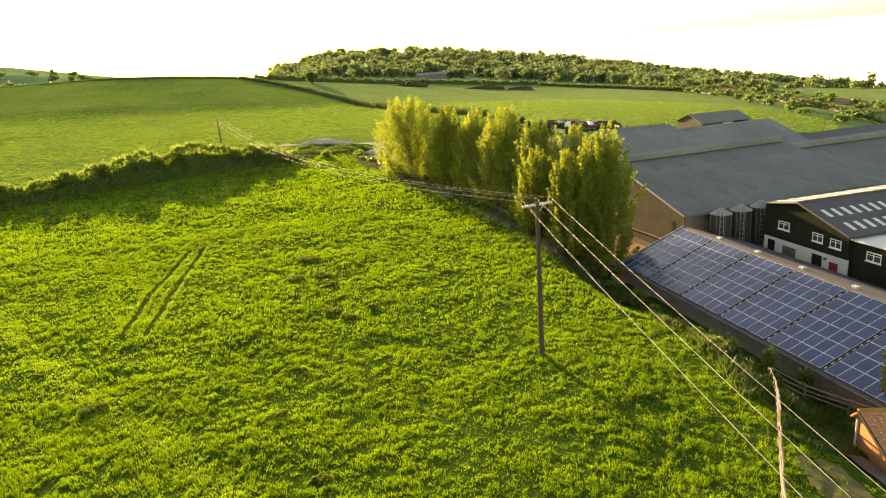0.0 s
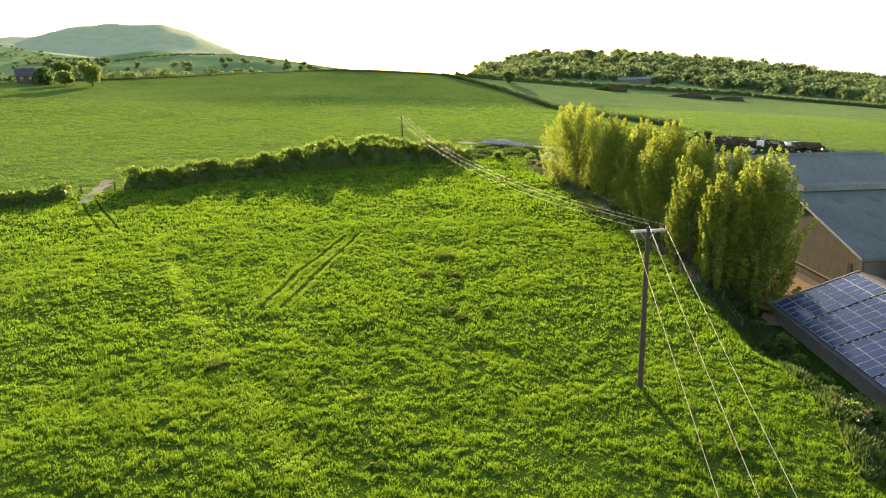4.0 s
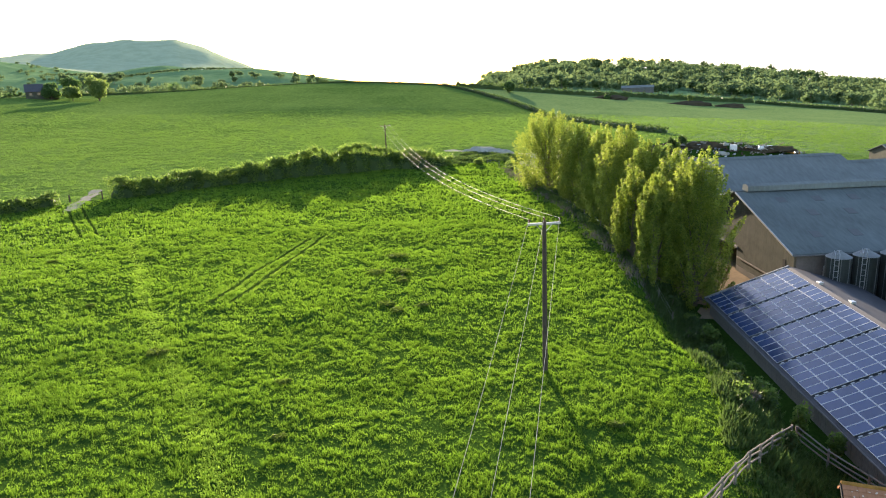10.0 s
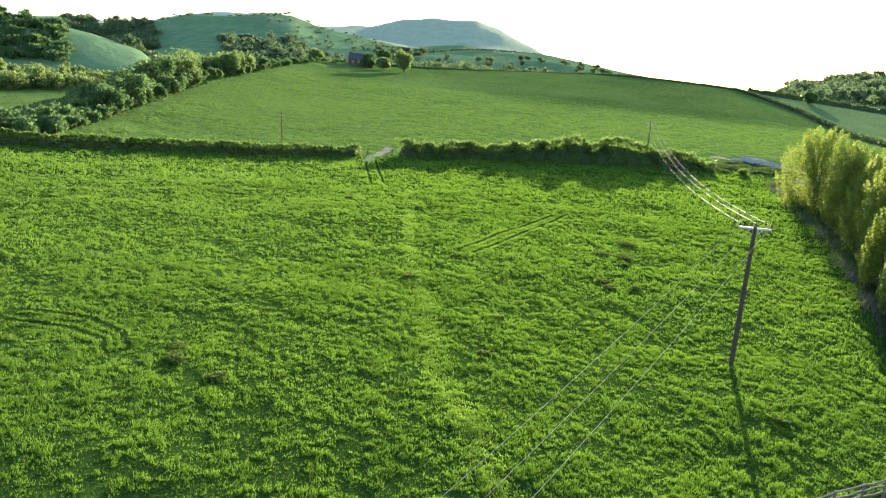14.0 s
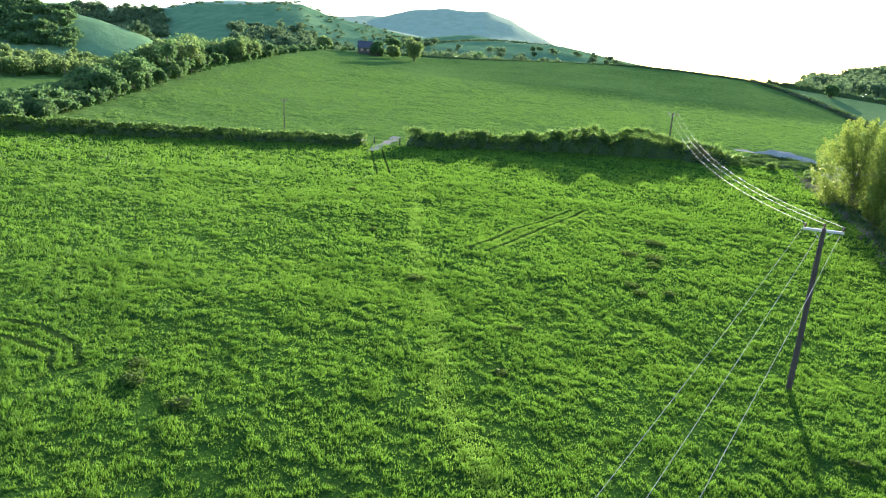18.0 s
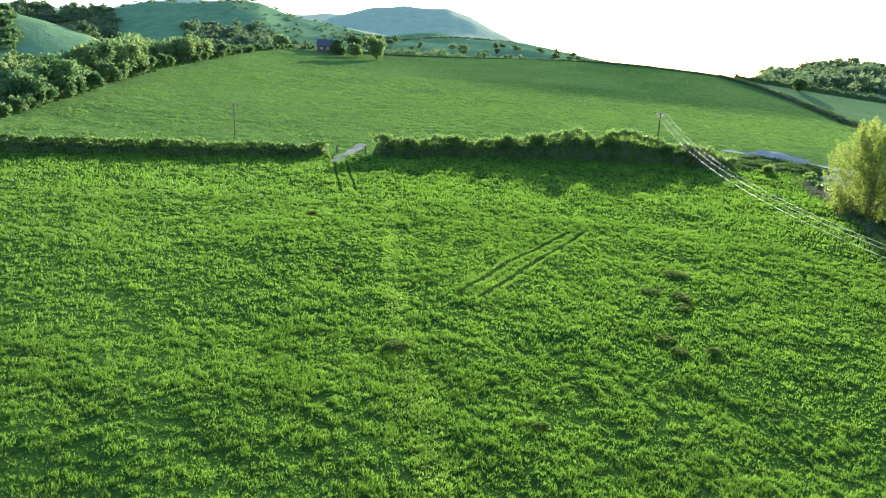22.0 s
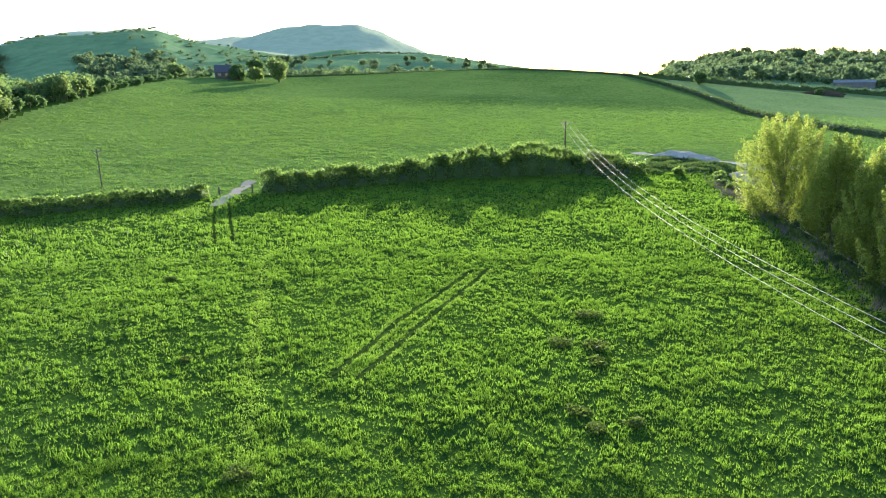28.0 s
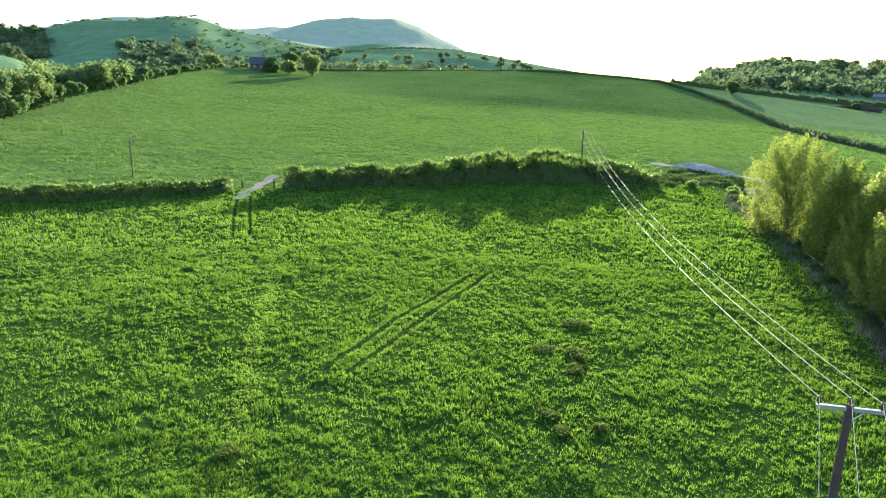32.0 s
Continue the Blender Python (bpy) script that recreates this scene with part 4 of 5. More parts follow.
for az_, r_, t_, w_, m_, l_ in [
    (-44.4, 347, 12, 6.0, M_WOOD_B, "large pale green tree behind the crest of the hill"), (-46.2, 348, 7, 4.4, M_WOOD_B, "small tree by the hilltop house"),
    (-47.6, 350, 8.0, 4.2, M_WOOD_A, "dark tree beside the hilltop house"), (-52.0, 347, 8, 5.2, M_WOOD_B, "round tree beside the hilltop house"),
    (-46.2, 388, 10, 5, M_WOOD_A, "tree behind the crest of the hill"), (-39.2, 620, 16, 9, M_WOOD_A, "round tree in the valley beyond the crest"),
    (-41.5, 640, 11, 9, M_WOOD_B, "pale tree clump in the valley"), (-11.3, 385, 6.5, 3.6, M_WOOD_A, "bushy thorn on a mound in the far field"),
    (-3.2, 420, 3.2, 2.2, M_WOOD_A, "small bush on a low mound"), (3.2, 445, 5.0, 1.6, M_WOOD_B, "small bush on a low mound")]:
    broad_tree(*polar(az_, r_), t_, w_, m_, l_)

# undergrowth between pasture and farm
ex = [p[0] for p in EDGE]
ey = [p[1] for p in EDGE]
for k in range(58):
    yy = 36 + k * 1.62 + RNG.uniform(-0.5, 0.5)
    xx = float(np.interp(yy, ey, ex)) + RNG.uniform(0.2, 2.6)
    sw = RNG.uniform(0.7, 1.5)
    shrub(xx, yy, sw, RNG.uniform(0.8, 2.0) if yy > 58 else RNG.uniform(0.7, 1.5), M_WEED if k % 3 else M_HEDGE, "leafy bramble and elder at the pasture edge", leaves=420, size=0.15, group="undergrowth along the pasture")
for k in range(10):
    bx_ = RNG.uniform(-27, -8)
    shrub(bx_, 131 - 0.55 * (bx_ + 20) + RNG.uniform(-6, 9), RNG.uniform(0.8, 1.6), RNG.uniform(0.7, 1.5), M_HEDGE, "rough bush on the chalky bank", leaves=600, size=0.15, group="bushes on the bank")
# the first two thorns are added only to streak the hedge's shadow
for x_, y_, w_, h_ in [(-70.2, 89.8, 1.3, 3.0), (-65.6, 96.4, 1.5, 3.4), (-60, 104.6, 1.9, 3.6), (-56.5, 109.0, 2.2, 4.2), (-53, 113.2, 2.0, 4.6), (-50.2, 115.8, 2.3, 4.4), (-47, 118.6, 2.1, 4.8), (-39, 124.2, 1.8, 3.6), (-35.5, 126.0, 1.9, 3.4)]:
    shrub(x_, y_, w_, h_, M_HEDGE, "tall bushy thorn growing out of the field hedge", "thorn_bush", 1500, 0.17, "bush", "thorns in the hedge")
# brush and saplings beside the shed
shrub(17.9, 41.2, 0.9, 0.7, M_BRUSH, "heap of grey cut brush at the pasture edge", "brush_heap", 500, 0.10, "brush")
for x_, y_, w_, h_ in [(20.6, 40.3, 0.8, 2.4), (19.2, 42.6, 1.2, 1.9), (18.6, 45.0, 1.3, 1.6), (24.6, 34.6, 0.7, 5.6), (25.6, 33.2, 1.0, 3.2), (22.2, 38.6, 0.6, 1.8), (17.6, 48.5, 1.0, 1.3), (16.6, 52.0, 1.1, 1.4)]:
    shrub(x_, y_, w_, h_, M_HEDGE, "young leafy sapling growing beside the shed wall", "sapling", 700, 0.12, "shrub", "saplings by the shed")
# weed clumps in the pasture
for x_, y_, w_ in [(-20.3, 33.0, 0.8), (-14.0, 61.6, 1.5), (-13.8, 55.8, 1.3), (-11.6, 56.4, 1.2), (-10.6, 54.0, 0.9), (-9.8, 31.7, 0.5), (-16.8, 10.0, 0.9), (-18.2, 10.8, 0.7), (-13.6, 10.6, 0.8),
                   (-6.5, 25.9, 0.4), (-9.4, 47.5, 0.9), (-8.0, 46.4, 0.8), (-6.4, 48.0, 0.7), (-33, 40, 0.5), (-48, 50, 0.7), (10.0, 33.0, 0.5)]:
    shrub(x_, y_, w_ * 1.15, 0.14 + 0.15 * w_, M_CLUMP, "low clump of dark weeds in the pasture", "weed_clump", 620, 0.085, "weeds", "weed clumps")


# ---- solar roof shed ----
SHED_L, EAVE, RIDGE, BASE = 33.0, 1.85, 4.60, 0.0      # above its floor at -3.65
shed = tagged(empty("solar_shed", 16.9, 62.3, -3.65, 14.5), "long low timber-boarded shed with a solar panel roof", "shed")
slope = math.atan2(RIDGE - EAVE, 7.0)
part("roof", prism([(-0.35, EAVE - 0.35), (7.0, RIDGE - 0.20), (13.4, 2.3), (13.4, 2.14), (7.0, RIDGE - 0.36), (-0.35, EAVE - 0.52)][::-1], -SHED_L, 0.4), M_ROOF_DARK, shed, "dark corrugated roof sheets")
part("gable_wall", prism([(0, -0.4), (13, -0.4), (13, 2.2), (7.0, RIDGE - 0.38), (0, EAVE - 0.40)], -0.18, 0.0), M_TIMBER, shed)
part("back_wall", box(12.85, 13.0, -SHED_L, -0.2, -0.4, 2.2), M_SIDE, shed)
part("front_wall", box(0.05, 0.17, -SHED_L, -0.2, -0.9, EAVE - 0.42), M_TIMBER, shed)
part("gutter", tube([(-0.40, 0.4, EAVE - 0.42), (-0.40, -SHED_L, EAVE - 0.42)], 0.07, 6), M_SIDE, shed)
part("barge_board", prism([(-0.4, EAVE - 0.52), (7.0, RIDGE - 0.36), (7.0, RIDGE - 0.10), (-0.4, EAVE - 0.26)], 0.40, 0.46), M_GALV, shed, "pale metal verge trim")
for k in range(112):
    y0 = -0.2 - k * 0.29
    b = box(-0.012, 0.045, y0 - 0.27, y0, -0.9, EAVE - 0.46) if k == 0 else None
    if b:
        board_mesh = part("board", b, M_TIMBER, shed).data
    else:
        share("board", board_mesh, shed, pose(RNG.uniform(-0.012, 0.008), -k * 0.29, RNG.uniform(-0.03, 0.02)))
ROW, COL, BLOCK = 7.28 / 6, 0.93, 5.0
fr = bmesh.new()
for a in ((0, 0.028, 0, COL - 0.02), (ROW - 0.048, ROW - 0.02, 0, COL - 0.02), (0.028, ROW - 0.048, 0, 0.024), (0.028, ROW - 0.048, COL - 0.044, COL - 0.02)):
    box(a[0], a[1], -a[3], -a[2], 0.0, 0.05, 0, fr)
panel = part("solar_panel", fr, M_ALU, shed, "blue-black solar panel in a silver frame")
face = part("glass_face", box(0.028, ROW - 0.048, -(COL - 0.044), -0.024, 0.010, 0.036), M_CELL, panel, "dark blue glossy cells")
first = True
for bk in range(6):
    for c in range(5):
        for r in range(6):
            m = pose(-0.20, -0.05 - bk * BLOCK - c * COL, EAVE - 0.18) @ Matrix.Rotation(-slope, 4, "Y") @ Matrix.Translation((r * ROW, 0, 0))
            if first:
                panel.matrix_basis, first = m, False
            else:
                share("glass_face", face.data, share("solar_panel", panel.data, shed, m))
gap_m = None
for bk in range(6):
    y0 = -0.05 - bk * BLOCK - 5 * COL
    cap = part("walkway_cap", box(7.02, 7.40, y0 - 0.42, y0 + 0.06, RIDGE - 0.27, RIDGE - 0.06, 0.02), M_GALV, shed)
    for k in range(13):
        x0 = 0.1 + k * 0.53
        cz = EAVE - 0.16 + x0 * math.tan(slope)
        br = box(-0.12, 0.12, -0.16, -0.06, 0.0, 0.03)
        if gap_m is None:
            gap_m = part("bracket", br, M_GALV, shed)
            gap_m.matrix_basis = pose(x0, y0, cz) @ Matrix.Rotation(-slope, 4, "Y")
        else:
            br.free()
            share("bracket", gap_m.data, shed, pose(x0, y0, cz) @ Matrix.Rotation(-slope, 4, "Y"))


# ---- great barn, two spans ----
def roof_sheet(name, x0, z0, x1, z1, y0, y1, material, parent, label="", thick=0.10):
    return part(name, prism([(x0, z0), (x1, z1), (x1, z1 - thick), (x0, z0 - thick)][::-1] if x1 > x0 else [(x0, z0), (x1, z1), (x1, z1 - thick), (x0, z0 - thick)], y0, y1), material, parent, label)


FLOOR = -5.0
barn = tagged(empty("barn", 24.4, 66.6, FLOOR, 108.0), "large grey twin-span cattle barn with boarded gable", "barn")
LEN_A, LEN_B = 25.0, 66.0
E1, R1, V1, R2 = 6.6, 10.3, 6.9, 10.9          # eave, first ridge, valley, second ridge
for y0, y1, dz, mat in ((0.5, -LEN_A, 0.0, M_ROOF), (-LEN_A, -LEN_B, -1.2, M_ROOF)):
    roof_sheet("roof_slope", -0.5, E1 - 0.12 + dz, 12.3, R1 + dz, y0, y1, mat, barn, "blue-grey fibre cement sheeting")
    roof_sheet("roof_slope", 12.9, R1 + dz, 25.0, V1 + dz, y0, y1, mat, barn)
    if y0 < 0:
        y1 = -46.0
    roof_sheet("roof_slope", 25.2, V1 + 0.1 + dz, 36.0, R2 + dz, y0, y1, M_ROOF_OLD, barn, "older pale grey fibre cement sheeting")
    roof_sheet("roof_slope", 36.4, R2 + dz, 47.6, 6.8 + dz, y0, y1, M_ROOF_OLD, barn)
    ya, yb = (y0 - 1.2, y1 + 0.8)
    part("ridge_cap", prism([(35.6, R2 - 0.1 + dz), (36.8, R2 - 0.1 + dz), (36.2, R2 + 0.22 + dz)], yb, ya), M_ROOF_OLD, barn)
    yb = -LEN_B + 0.8 if y0 < 0 else yb
    part("ridge_vent", prism([(11.9, R1 + 0.05 + dz), (13.3, R1 + 0.05 + dz), (13.3, R1 + 0.62 + dz), (12.6, R1 + 0.80 + dz), (11.9, R1 + 0.62 + dz)], yb, ya), M_ROOF_OLD, barn, "raised grey ridge vent")
part("verge_trim", prism([(-0.55, E1 - 0.26), (12.3, R1 - 0.14), (12.3, R1 + 0.04), (-0.55, E1 - 0.08)], 0.50, 0.58), M_GALV, barn, "pale metal verge trim")
part("verge_trim", prism([(12.9, R1 - 0.14), (25.0, V1 - 0.14), (25.0, V1 + 0.04), (12.9, R1 + 0.04)], 0.50, 0.58), M_GALV, barn, "pale metal verge trim")
part("side_wall", box(0, 0.16, -LEN_A, -0.2, E1 - 1.45, E1 - 0.2), M_SIDE, barn, "grey side sheeting")
for pts in ([(-0.5, E1 - 1.4), (12.3, R1 - 1.25), (12.3, R1 - 0.02), (-0.5, E1 - 0.16)], [(25.2, V1 - 1.2), (36.0, R2 - 1.3), (36.0, R2 - 0.02), (25.2, V1 + 0.05)]):
    part("step_wall", prism(pts, -LEN_A - 0.02, -LEN_A + 0.10), M_SIDE, barn)
# gable wall, in bays round the doorway
D0, D1, DT = 12.0, 17.2, 3.9


def gable_z(x):
    return np.interp(x, [0, 12.6, 25.0, 36.2, 47.4], [E1 - 0.25, R1 - 0.15, V1 - 0.15, R2 - 0.15, 6.6])


part("gable_wall", prism([(0, 2.0), (D0, 2.0), (D0, float(gable_z(D0))), (0, E1 - 0.25)], -0.16, 0.0), M_CLAD, barn, "olive-brown timber boarding")
part("gable_wall", prism([(D0, DT), (D1, DT), (D1, float(gable_z(D1))), (12.6, R1 - 0.15), (D0, float(gable_z(D0)))], -0.16, 0.0), M_CLAD, barn, "olive-brown timber boarding")
part("gable_wall", prism([(D1, 2.0), (47.4, 2.0), (47.4, 6.6), (36.2, R2 - 0.15), (25.0, V1 - 0.15), (D1, float(gable_z(D1)))], -0.16, 0.0), M_CLAD, barn, "olive-brown timber boarding")
part("block_wall", box(0, D0, -0.22, 0.06, -0.5, 2.0), M_CONC, barn, "grey concrete base wall")
part("block_wall", box(D1, 47.4, -0.22, 0.06, -0.5, 2.0), M_CONC, barn, "grey concrete base wall")
for k in range(94):
    x0 = k * 0.504
    if D0 - 0.3 < x0 < D1:
        continue
    zt = float(gable_z(x0 + 0.12)) - 0.1
    part("board", box(x0, x0 + 0.475, 0.0, 0.025, 2.05, zt - 0.05), M_CLAD, barn)
part("door_lintel", box(D0 - 0.2, D1 + 0.2, 0.0, 0.14, DT, DT + 0.28, 0.02), M_SIDE, barn)
part("sliding_door", box(D1 + 0.1, D1 + 4.6, 0.08, 0.16, 0.0, DT), M_CLAD, barn)
part("rail", box(1.0, D0 - 0.2, 0.05, 0.13, 2.9, 3.05), M_RAIL, barn)
part("side_wall", box(0, 0.16, -LEN_B, -0.2, -0.5, E1 - 1.45), M_SIDE, barn, "grey side sheeting")
part("side_wall", box(47.24, 47.4, -46.0, -0.2, -0.5, 6.6), M_SIDE, barn)
part("far_gable", prism([(0.2, -0.5), (25.0, -0.5), (25.0, V1 - 1.5), (12.6, R1 - 1.5), (0.2, E1 - 1.6)], -LEN_B, -LEN_B + 0.16), M_SIDE, barn)
part("far_gable", prism([(25.0, -0.5), (47.2, -0.5), (47.2, 5.2), (36.2, R2 - 1.5), (25.0, V1 - 1.5)], -46.0, -45.84), M_SIDE, barn)
part("valley_wall", box(24.9, 25.05, -LEN_B, -46.1, -0.5, V1 - 1.5), M_SIDE, barn)
part("barn_floor", box(0.2, 47.2, -33.8, -0.1, -0.2, -0.02), M_CONC, barn)
part("slot_window", box(1.5, 1.95, -0.02, 0.05, 2.9, 5.4), M_BLACK, barn)
part("gutter", tube([(-0.58, 0.5, E1 - 0.28), (-0.58, -LEN_A, E1 - 0.28)], 0.09, 6), M_SIDE, barn)
for k in range(9):
    part("post", box(-0.05, 0.0, -3 - k * 5.6, -2.8 - k * 5.6, -0.2, E1 - 1.5), M_GALV, barn)
for row, (fx, mat) in enumerate(((0.22, M_SKYLIGHT), (0.55, M_SKYLIGHT), (0.78, M_SKYLIGHT))):
    for k in range(15):
        y0 = -3.0 - k * 3.9 - (1.9 if row == 1 else 0)
        dz = 0.0 if y0 - 1 > -LEN_A else -1.2
        if y0 < -LEN_B + 2:
            continue
        xa, xb = -0.5 + 12.8 * fx, -0.5 + 12.8 * fx + 1.15
        za, zb = (E1 - 0.12 + (R1 - E1 + 0.12) * (v + 0.5) / 12.8 + dz + 0.025 for v in (xa, xb))
        roof_sheet("rooflight", xa, za, xb, zb, y0, y0 - 0.95, mat, barn, "dull translucent rooflight", 0.03)


# ---- feed silos ----
def silo(along, off, tall, rad, label):
    c = Vector((24.4, 66.6)) + along * Vector((0.951, 0.309)) + off * Vector((0.309, -0.951))
    thing = tagged(empty("feed_silo", c.x, c.y, FLOOR + 0.05), label, "silo", "feed silos by the barn")
    hop = tall * 0.28
    part("body", tube([(0, 0, hop), (0, 0, tall)], rad, 20), M_SILO, thing)
    part("hopper", tube([(0, 0, hop), (0, 0, 0.7)], [rad, 0.22], 20), M_SILO, thing)
    part("cone_roof", tube([(0, 0, tall), (0, 0, tall + 0.48), (0, 0, tall + 0.56)], [rad + 0.06, 0.24, 0.22], 20), M_SILO_LID, thing)
    for k in range(8):
        a = k * math.pi / 4
        p = (rad + 0.01) * math.cos(a), (rad + 0.01) * math.sin(a)
        part("rib", tube([(*p, hop), (*p, tall)], 0.03, 5), M_SILO_LID, thing)
        if k % 2 == 0:
            part("leg", tube([(*p, -0.1), (*p, hop + 0.3)], 0.06, 6), M_GALV, thing)
    for sx in (-0.18, 0.18):
        part("ladder_rail", tube([(sx - 0.4, -rad - 0.18, 0.2), (sx - 0.4, -rad - 0.18, tall + 0.5), (sx - 0.4, -rad + 0.25, tall + 0.75), (sx - 0.4, -rad + 0.6, tall + 0.3)], 0.03, 5), M_GALV, thing)
    for k in range(12):
        part("rung", tube([(-0.58, -rad - 0.18, 0.5 + k * tall / 12), (-0.22, -rad - 0.18, 0.5 + k * tall / 12)], 0.02, 4), M_GALV, thing)


silo(3.1, 1.75, 6.4, 1.05, "tall grey-green feed silo with a conical lid")
silo(5.6, 1.75, 6.45, 1.05, "tall grey-green feed silo with a conical lid")
silo(8.1, 1.8, 6.5, 1.05, "dark feed silo with a white lid beside the office")


# ---- office building ----
office = tagged(empty("farm_office", 31.5, 64.0, FLOOR, -75.5), "dark green clad farm building with white base and windows", "building")
OH = [(0, 7.7), (4.4, 8.45), (10.0, 6.7)]
part("gable_wall", prism([(0, 4.5), (10, 4.5), (10, 6.7), (4.4, 8.45), (0, 7.7)][::-1], 0, 0.2), M_GREEN, office)
part("base_wall", box(0.02, 9.98, 0.02, 0.2, -0.3, 4.5), M_WHITE, office, "white rendered base")
part("side_wall", box(0, 0.2, 0.2, 19, -0.3, 7.6), M_GREEN, office)
part("side_wall", box(9.8, 10.0, 0.2, 19, -0.3, 6.6), M_GREEN, office)
part("back_wall", box(0.2, 9.8, 18.8, 19, -0.3, 6.6), M_GREEN, office)
roof_sheet("roof_slope", -0.3, 7.72, 4.4, 8.6, -0.35, 19.3, M_ROOF_OLD, office, "pale grey sheet roof slope")
roof_sheet("roof_slope", 10.35, 6.70, 4.4, 8.6, -0.35, 19.3, M_ROOF_DARK, office, "dark sheet roof slope")
part("ridge_cap", tube([(4.4, -0.38, 8.6), (4.4, 19.3, 8.6)], 0.12, 6), M_ROOF_DARK, office)
part("verge_trim", prism([(10.4, 6.58), (4.4, 8.48), (4.4, 8.66), (10.4, 6.76)], -0.42, -0.35), M_ROOF_DARK, office)
for row, fx in enumerate((0.28, 0.66)):
    for k in range(11):
        xa, xb = 4.4 + 5.95 * fx, 4.4 + 5.95 * (fx + 0.20)
        za, zb = (8.6 - 1.9 * (v - 4.4) / 5.95 + 0.025 for v in (xa, xb))
        roof_sheet("rooflight", xb, zb, xa, za, 0.6 + k * 1.05 + row * 0.3, 1.0 + k * 1.05 + row * 0.3, M_SKYLIGHT_W, office, "white rooflight strip", 0.03)
for k in range(12):
    za, zb = (7.72 + 0.88 * (v + 0.3) / 4.7 + 0.02 for v in (0.3, 3.9))
    roof_sheet("rooflight", 0.3, za, 3.9, zb, 0.8 + k * 1.4, 1.25 + k * 1.4, M_SKYLIGHT_W, office, "white rooflight strip", 0.03)


def window(x0, x1, z0, z1, parent, lights=2):
    win = part("window", box(x0, x1, -0.03, 0.04, z0, z1), M_BLACK, parent, "white-framed casement window")
    w = 0.07
    for a in ((x0, x1, z1 - w, z1), (x0, x1, z0, z0 + w), (x0, x0 + w, z0 + w, z1 - w), (x1 - w, x1, z0 + w, z1 - w)):
        part("window_frame", box(a[0], a[1], -0.075, -0.03, a[2], a[3]), M_UPVC, win)
    for k in range(lights):
        xa = x0 + w + (x1 - x0 - 2 * w) * k / lights
        xb = x0 + w + (x1 - x0 - 2 * w) * (k + 1) / lights
        part("pane", box(xa + 0.03, xb - 0.03, -0.05, -0.035, z0 + w + 0.02, z1 - w - 0.02), M_PANE, win)
        if k:
            part("mullion", box(xa - 0.035, xa + 0.035, -0.075, -0.03, z0 + w, z1 - w), M_UPVC, win)
    part("window_bar", box(x0 + w, x1 - w, -0.07, -0.032, z0 + (z1 - z0) * 0.66, z0 + (z1 - z0) * 0.66 + 0.05), M_UPVC, win)
    part("window_sill", box(x0 - 0.06, x1 + 0.06, -0.14, -0.03, z0 - 0.07, z0 - 0.01), M_UPVC, win)


window(1.9, 3.3, 5.55, 6.35, office)
window(6.1, 7.3, 5.35, 6.15, office)
window(8.1, 9.3, 5.25, 6.05, office)
# doorways are slabs on the wall with the inner darkness as their colour
part("doorway", box(0.6, 1.5, -0.03, 0.03, 2.4, 4.2), M_BLACK, office)
part("shutter", box(2.6, 4.2, -0.05, 0.03, 2.2, 4.0), M_SIDE, office)
part("doorway", box(6.2, 7.3, -0.04, 0.03, 2.4, 4.15), M_BLACK, office)
part("red_sign", box(8.2, 9.1, -0.06, -0.01, 3.0, 3.9), M_RED, office)
part("wall_lamp", tube([(7.8, 0.0, 4.1), (7.8, -0.25, 4.05)], [0.06, 0.11], 8), M_BLACK, office)
annex = tagged(empty("farm_annex", 31.5 + 0.25 * 10.1 + 0.4, 64.0 - 0.968 * 10.1 + 0.1, FLOOR, -75.5), "lower green clad annex with a pale sheet roof", "building")
part("front_wall", box(0, 9, 0, 0.2, -0.3, 6.3), M_GREEN, annex)
part("side_wall", box(8.8, 9, 0.2, 16, -0.3, 6.3), M_GREEN, annex)
part("side_wall", box(0, 0.2, 0.2, 16, -0.3, 6.3), M_GREEN, annex)
part("back_wall", box(0.2, 8.8, 15.8, 16, -0.3, 6.3), M_GREEN, annex)
part("roof", prism([(-0.2, 6.42), (9.2, 6.42), (9.2, 6.30), (-0.2, 6.30)], -0.3, 16.3), M_SKYLIGHT_W, annex, "pale roof sheet")
window(1.4, 2.8, 4.9, 5.7, annex)


# ---- brick bungalow corner ----
bung = tagged(empty("brick_bungalow", 20.69, 31.1, -3.3, -4.0), "orange brick bungalow with a mossy brown tiled roof", "house")
RW, RZ, EZ, RL = 6.4, 3.0, 0.95, 10.0      # depth of the near slope, ridge, eave, length
gb = bmesh.new()
prof = ((0.0, -0.8), (0.0, 2.55), (-0.55, RZ - 0.12), (-RW, EZ + 0.05), (-RW, -0.8))
side = [[gb.verts.new((x, y, z)) for y, z in prof] for x in (0.0, 0.24)]
gb.faces.new(side[0])
gb.faces.new(side[1][::-1])
for k in range(5):
    gb.faces.new((side[0][k], side[1][k], side[1][(k + 1) % 5], side[0][(k + 1) % 5]))
bmesh.ops.recalc_face_normals(gb, faces=gb.faces)
part("gable_wall", gb, M_BRICK, bung, "orange brick wall")
part("back_wall", box(0.24, RL, -0.24, 0.0, -0.8, 2.5), M_BRICK, bung)
part("front_wall", box(0.24, RL, -RW, -RW + 0.24, -0.8, EZ), M_BRICK, bung)
part("end_wall", box(RL - 0.2, RL, -RW + 0.24, -0.24, -0.8, EZ), M_BRICK, bung)
tilt = math.atan2(RZ - EZ, RW - 0.55)
long_ = math.hypot(RZ - EZ, RW - 0.55) + 0.35
near_m = Matrix.Translation((0, -0.55, RZ)) @ Matrix.Rotation(tilt, 4, "X")
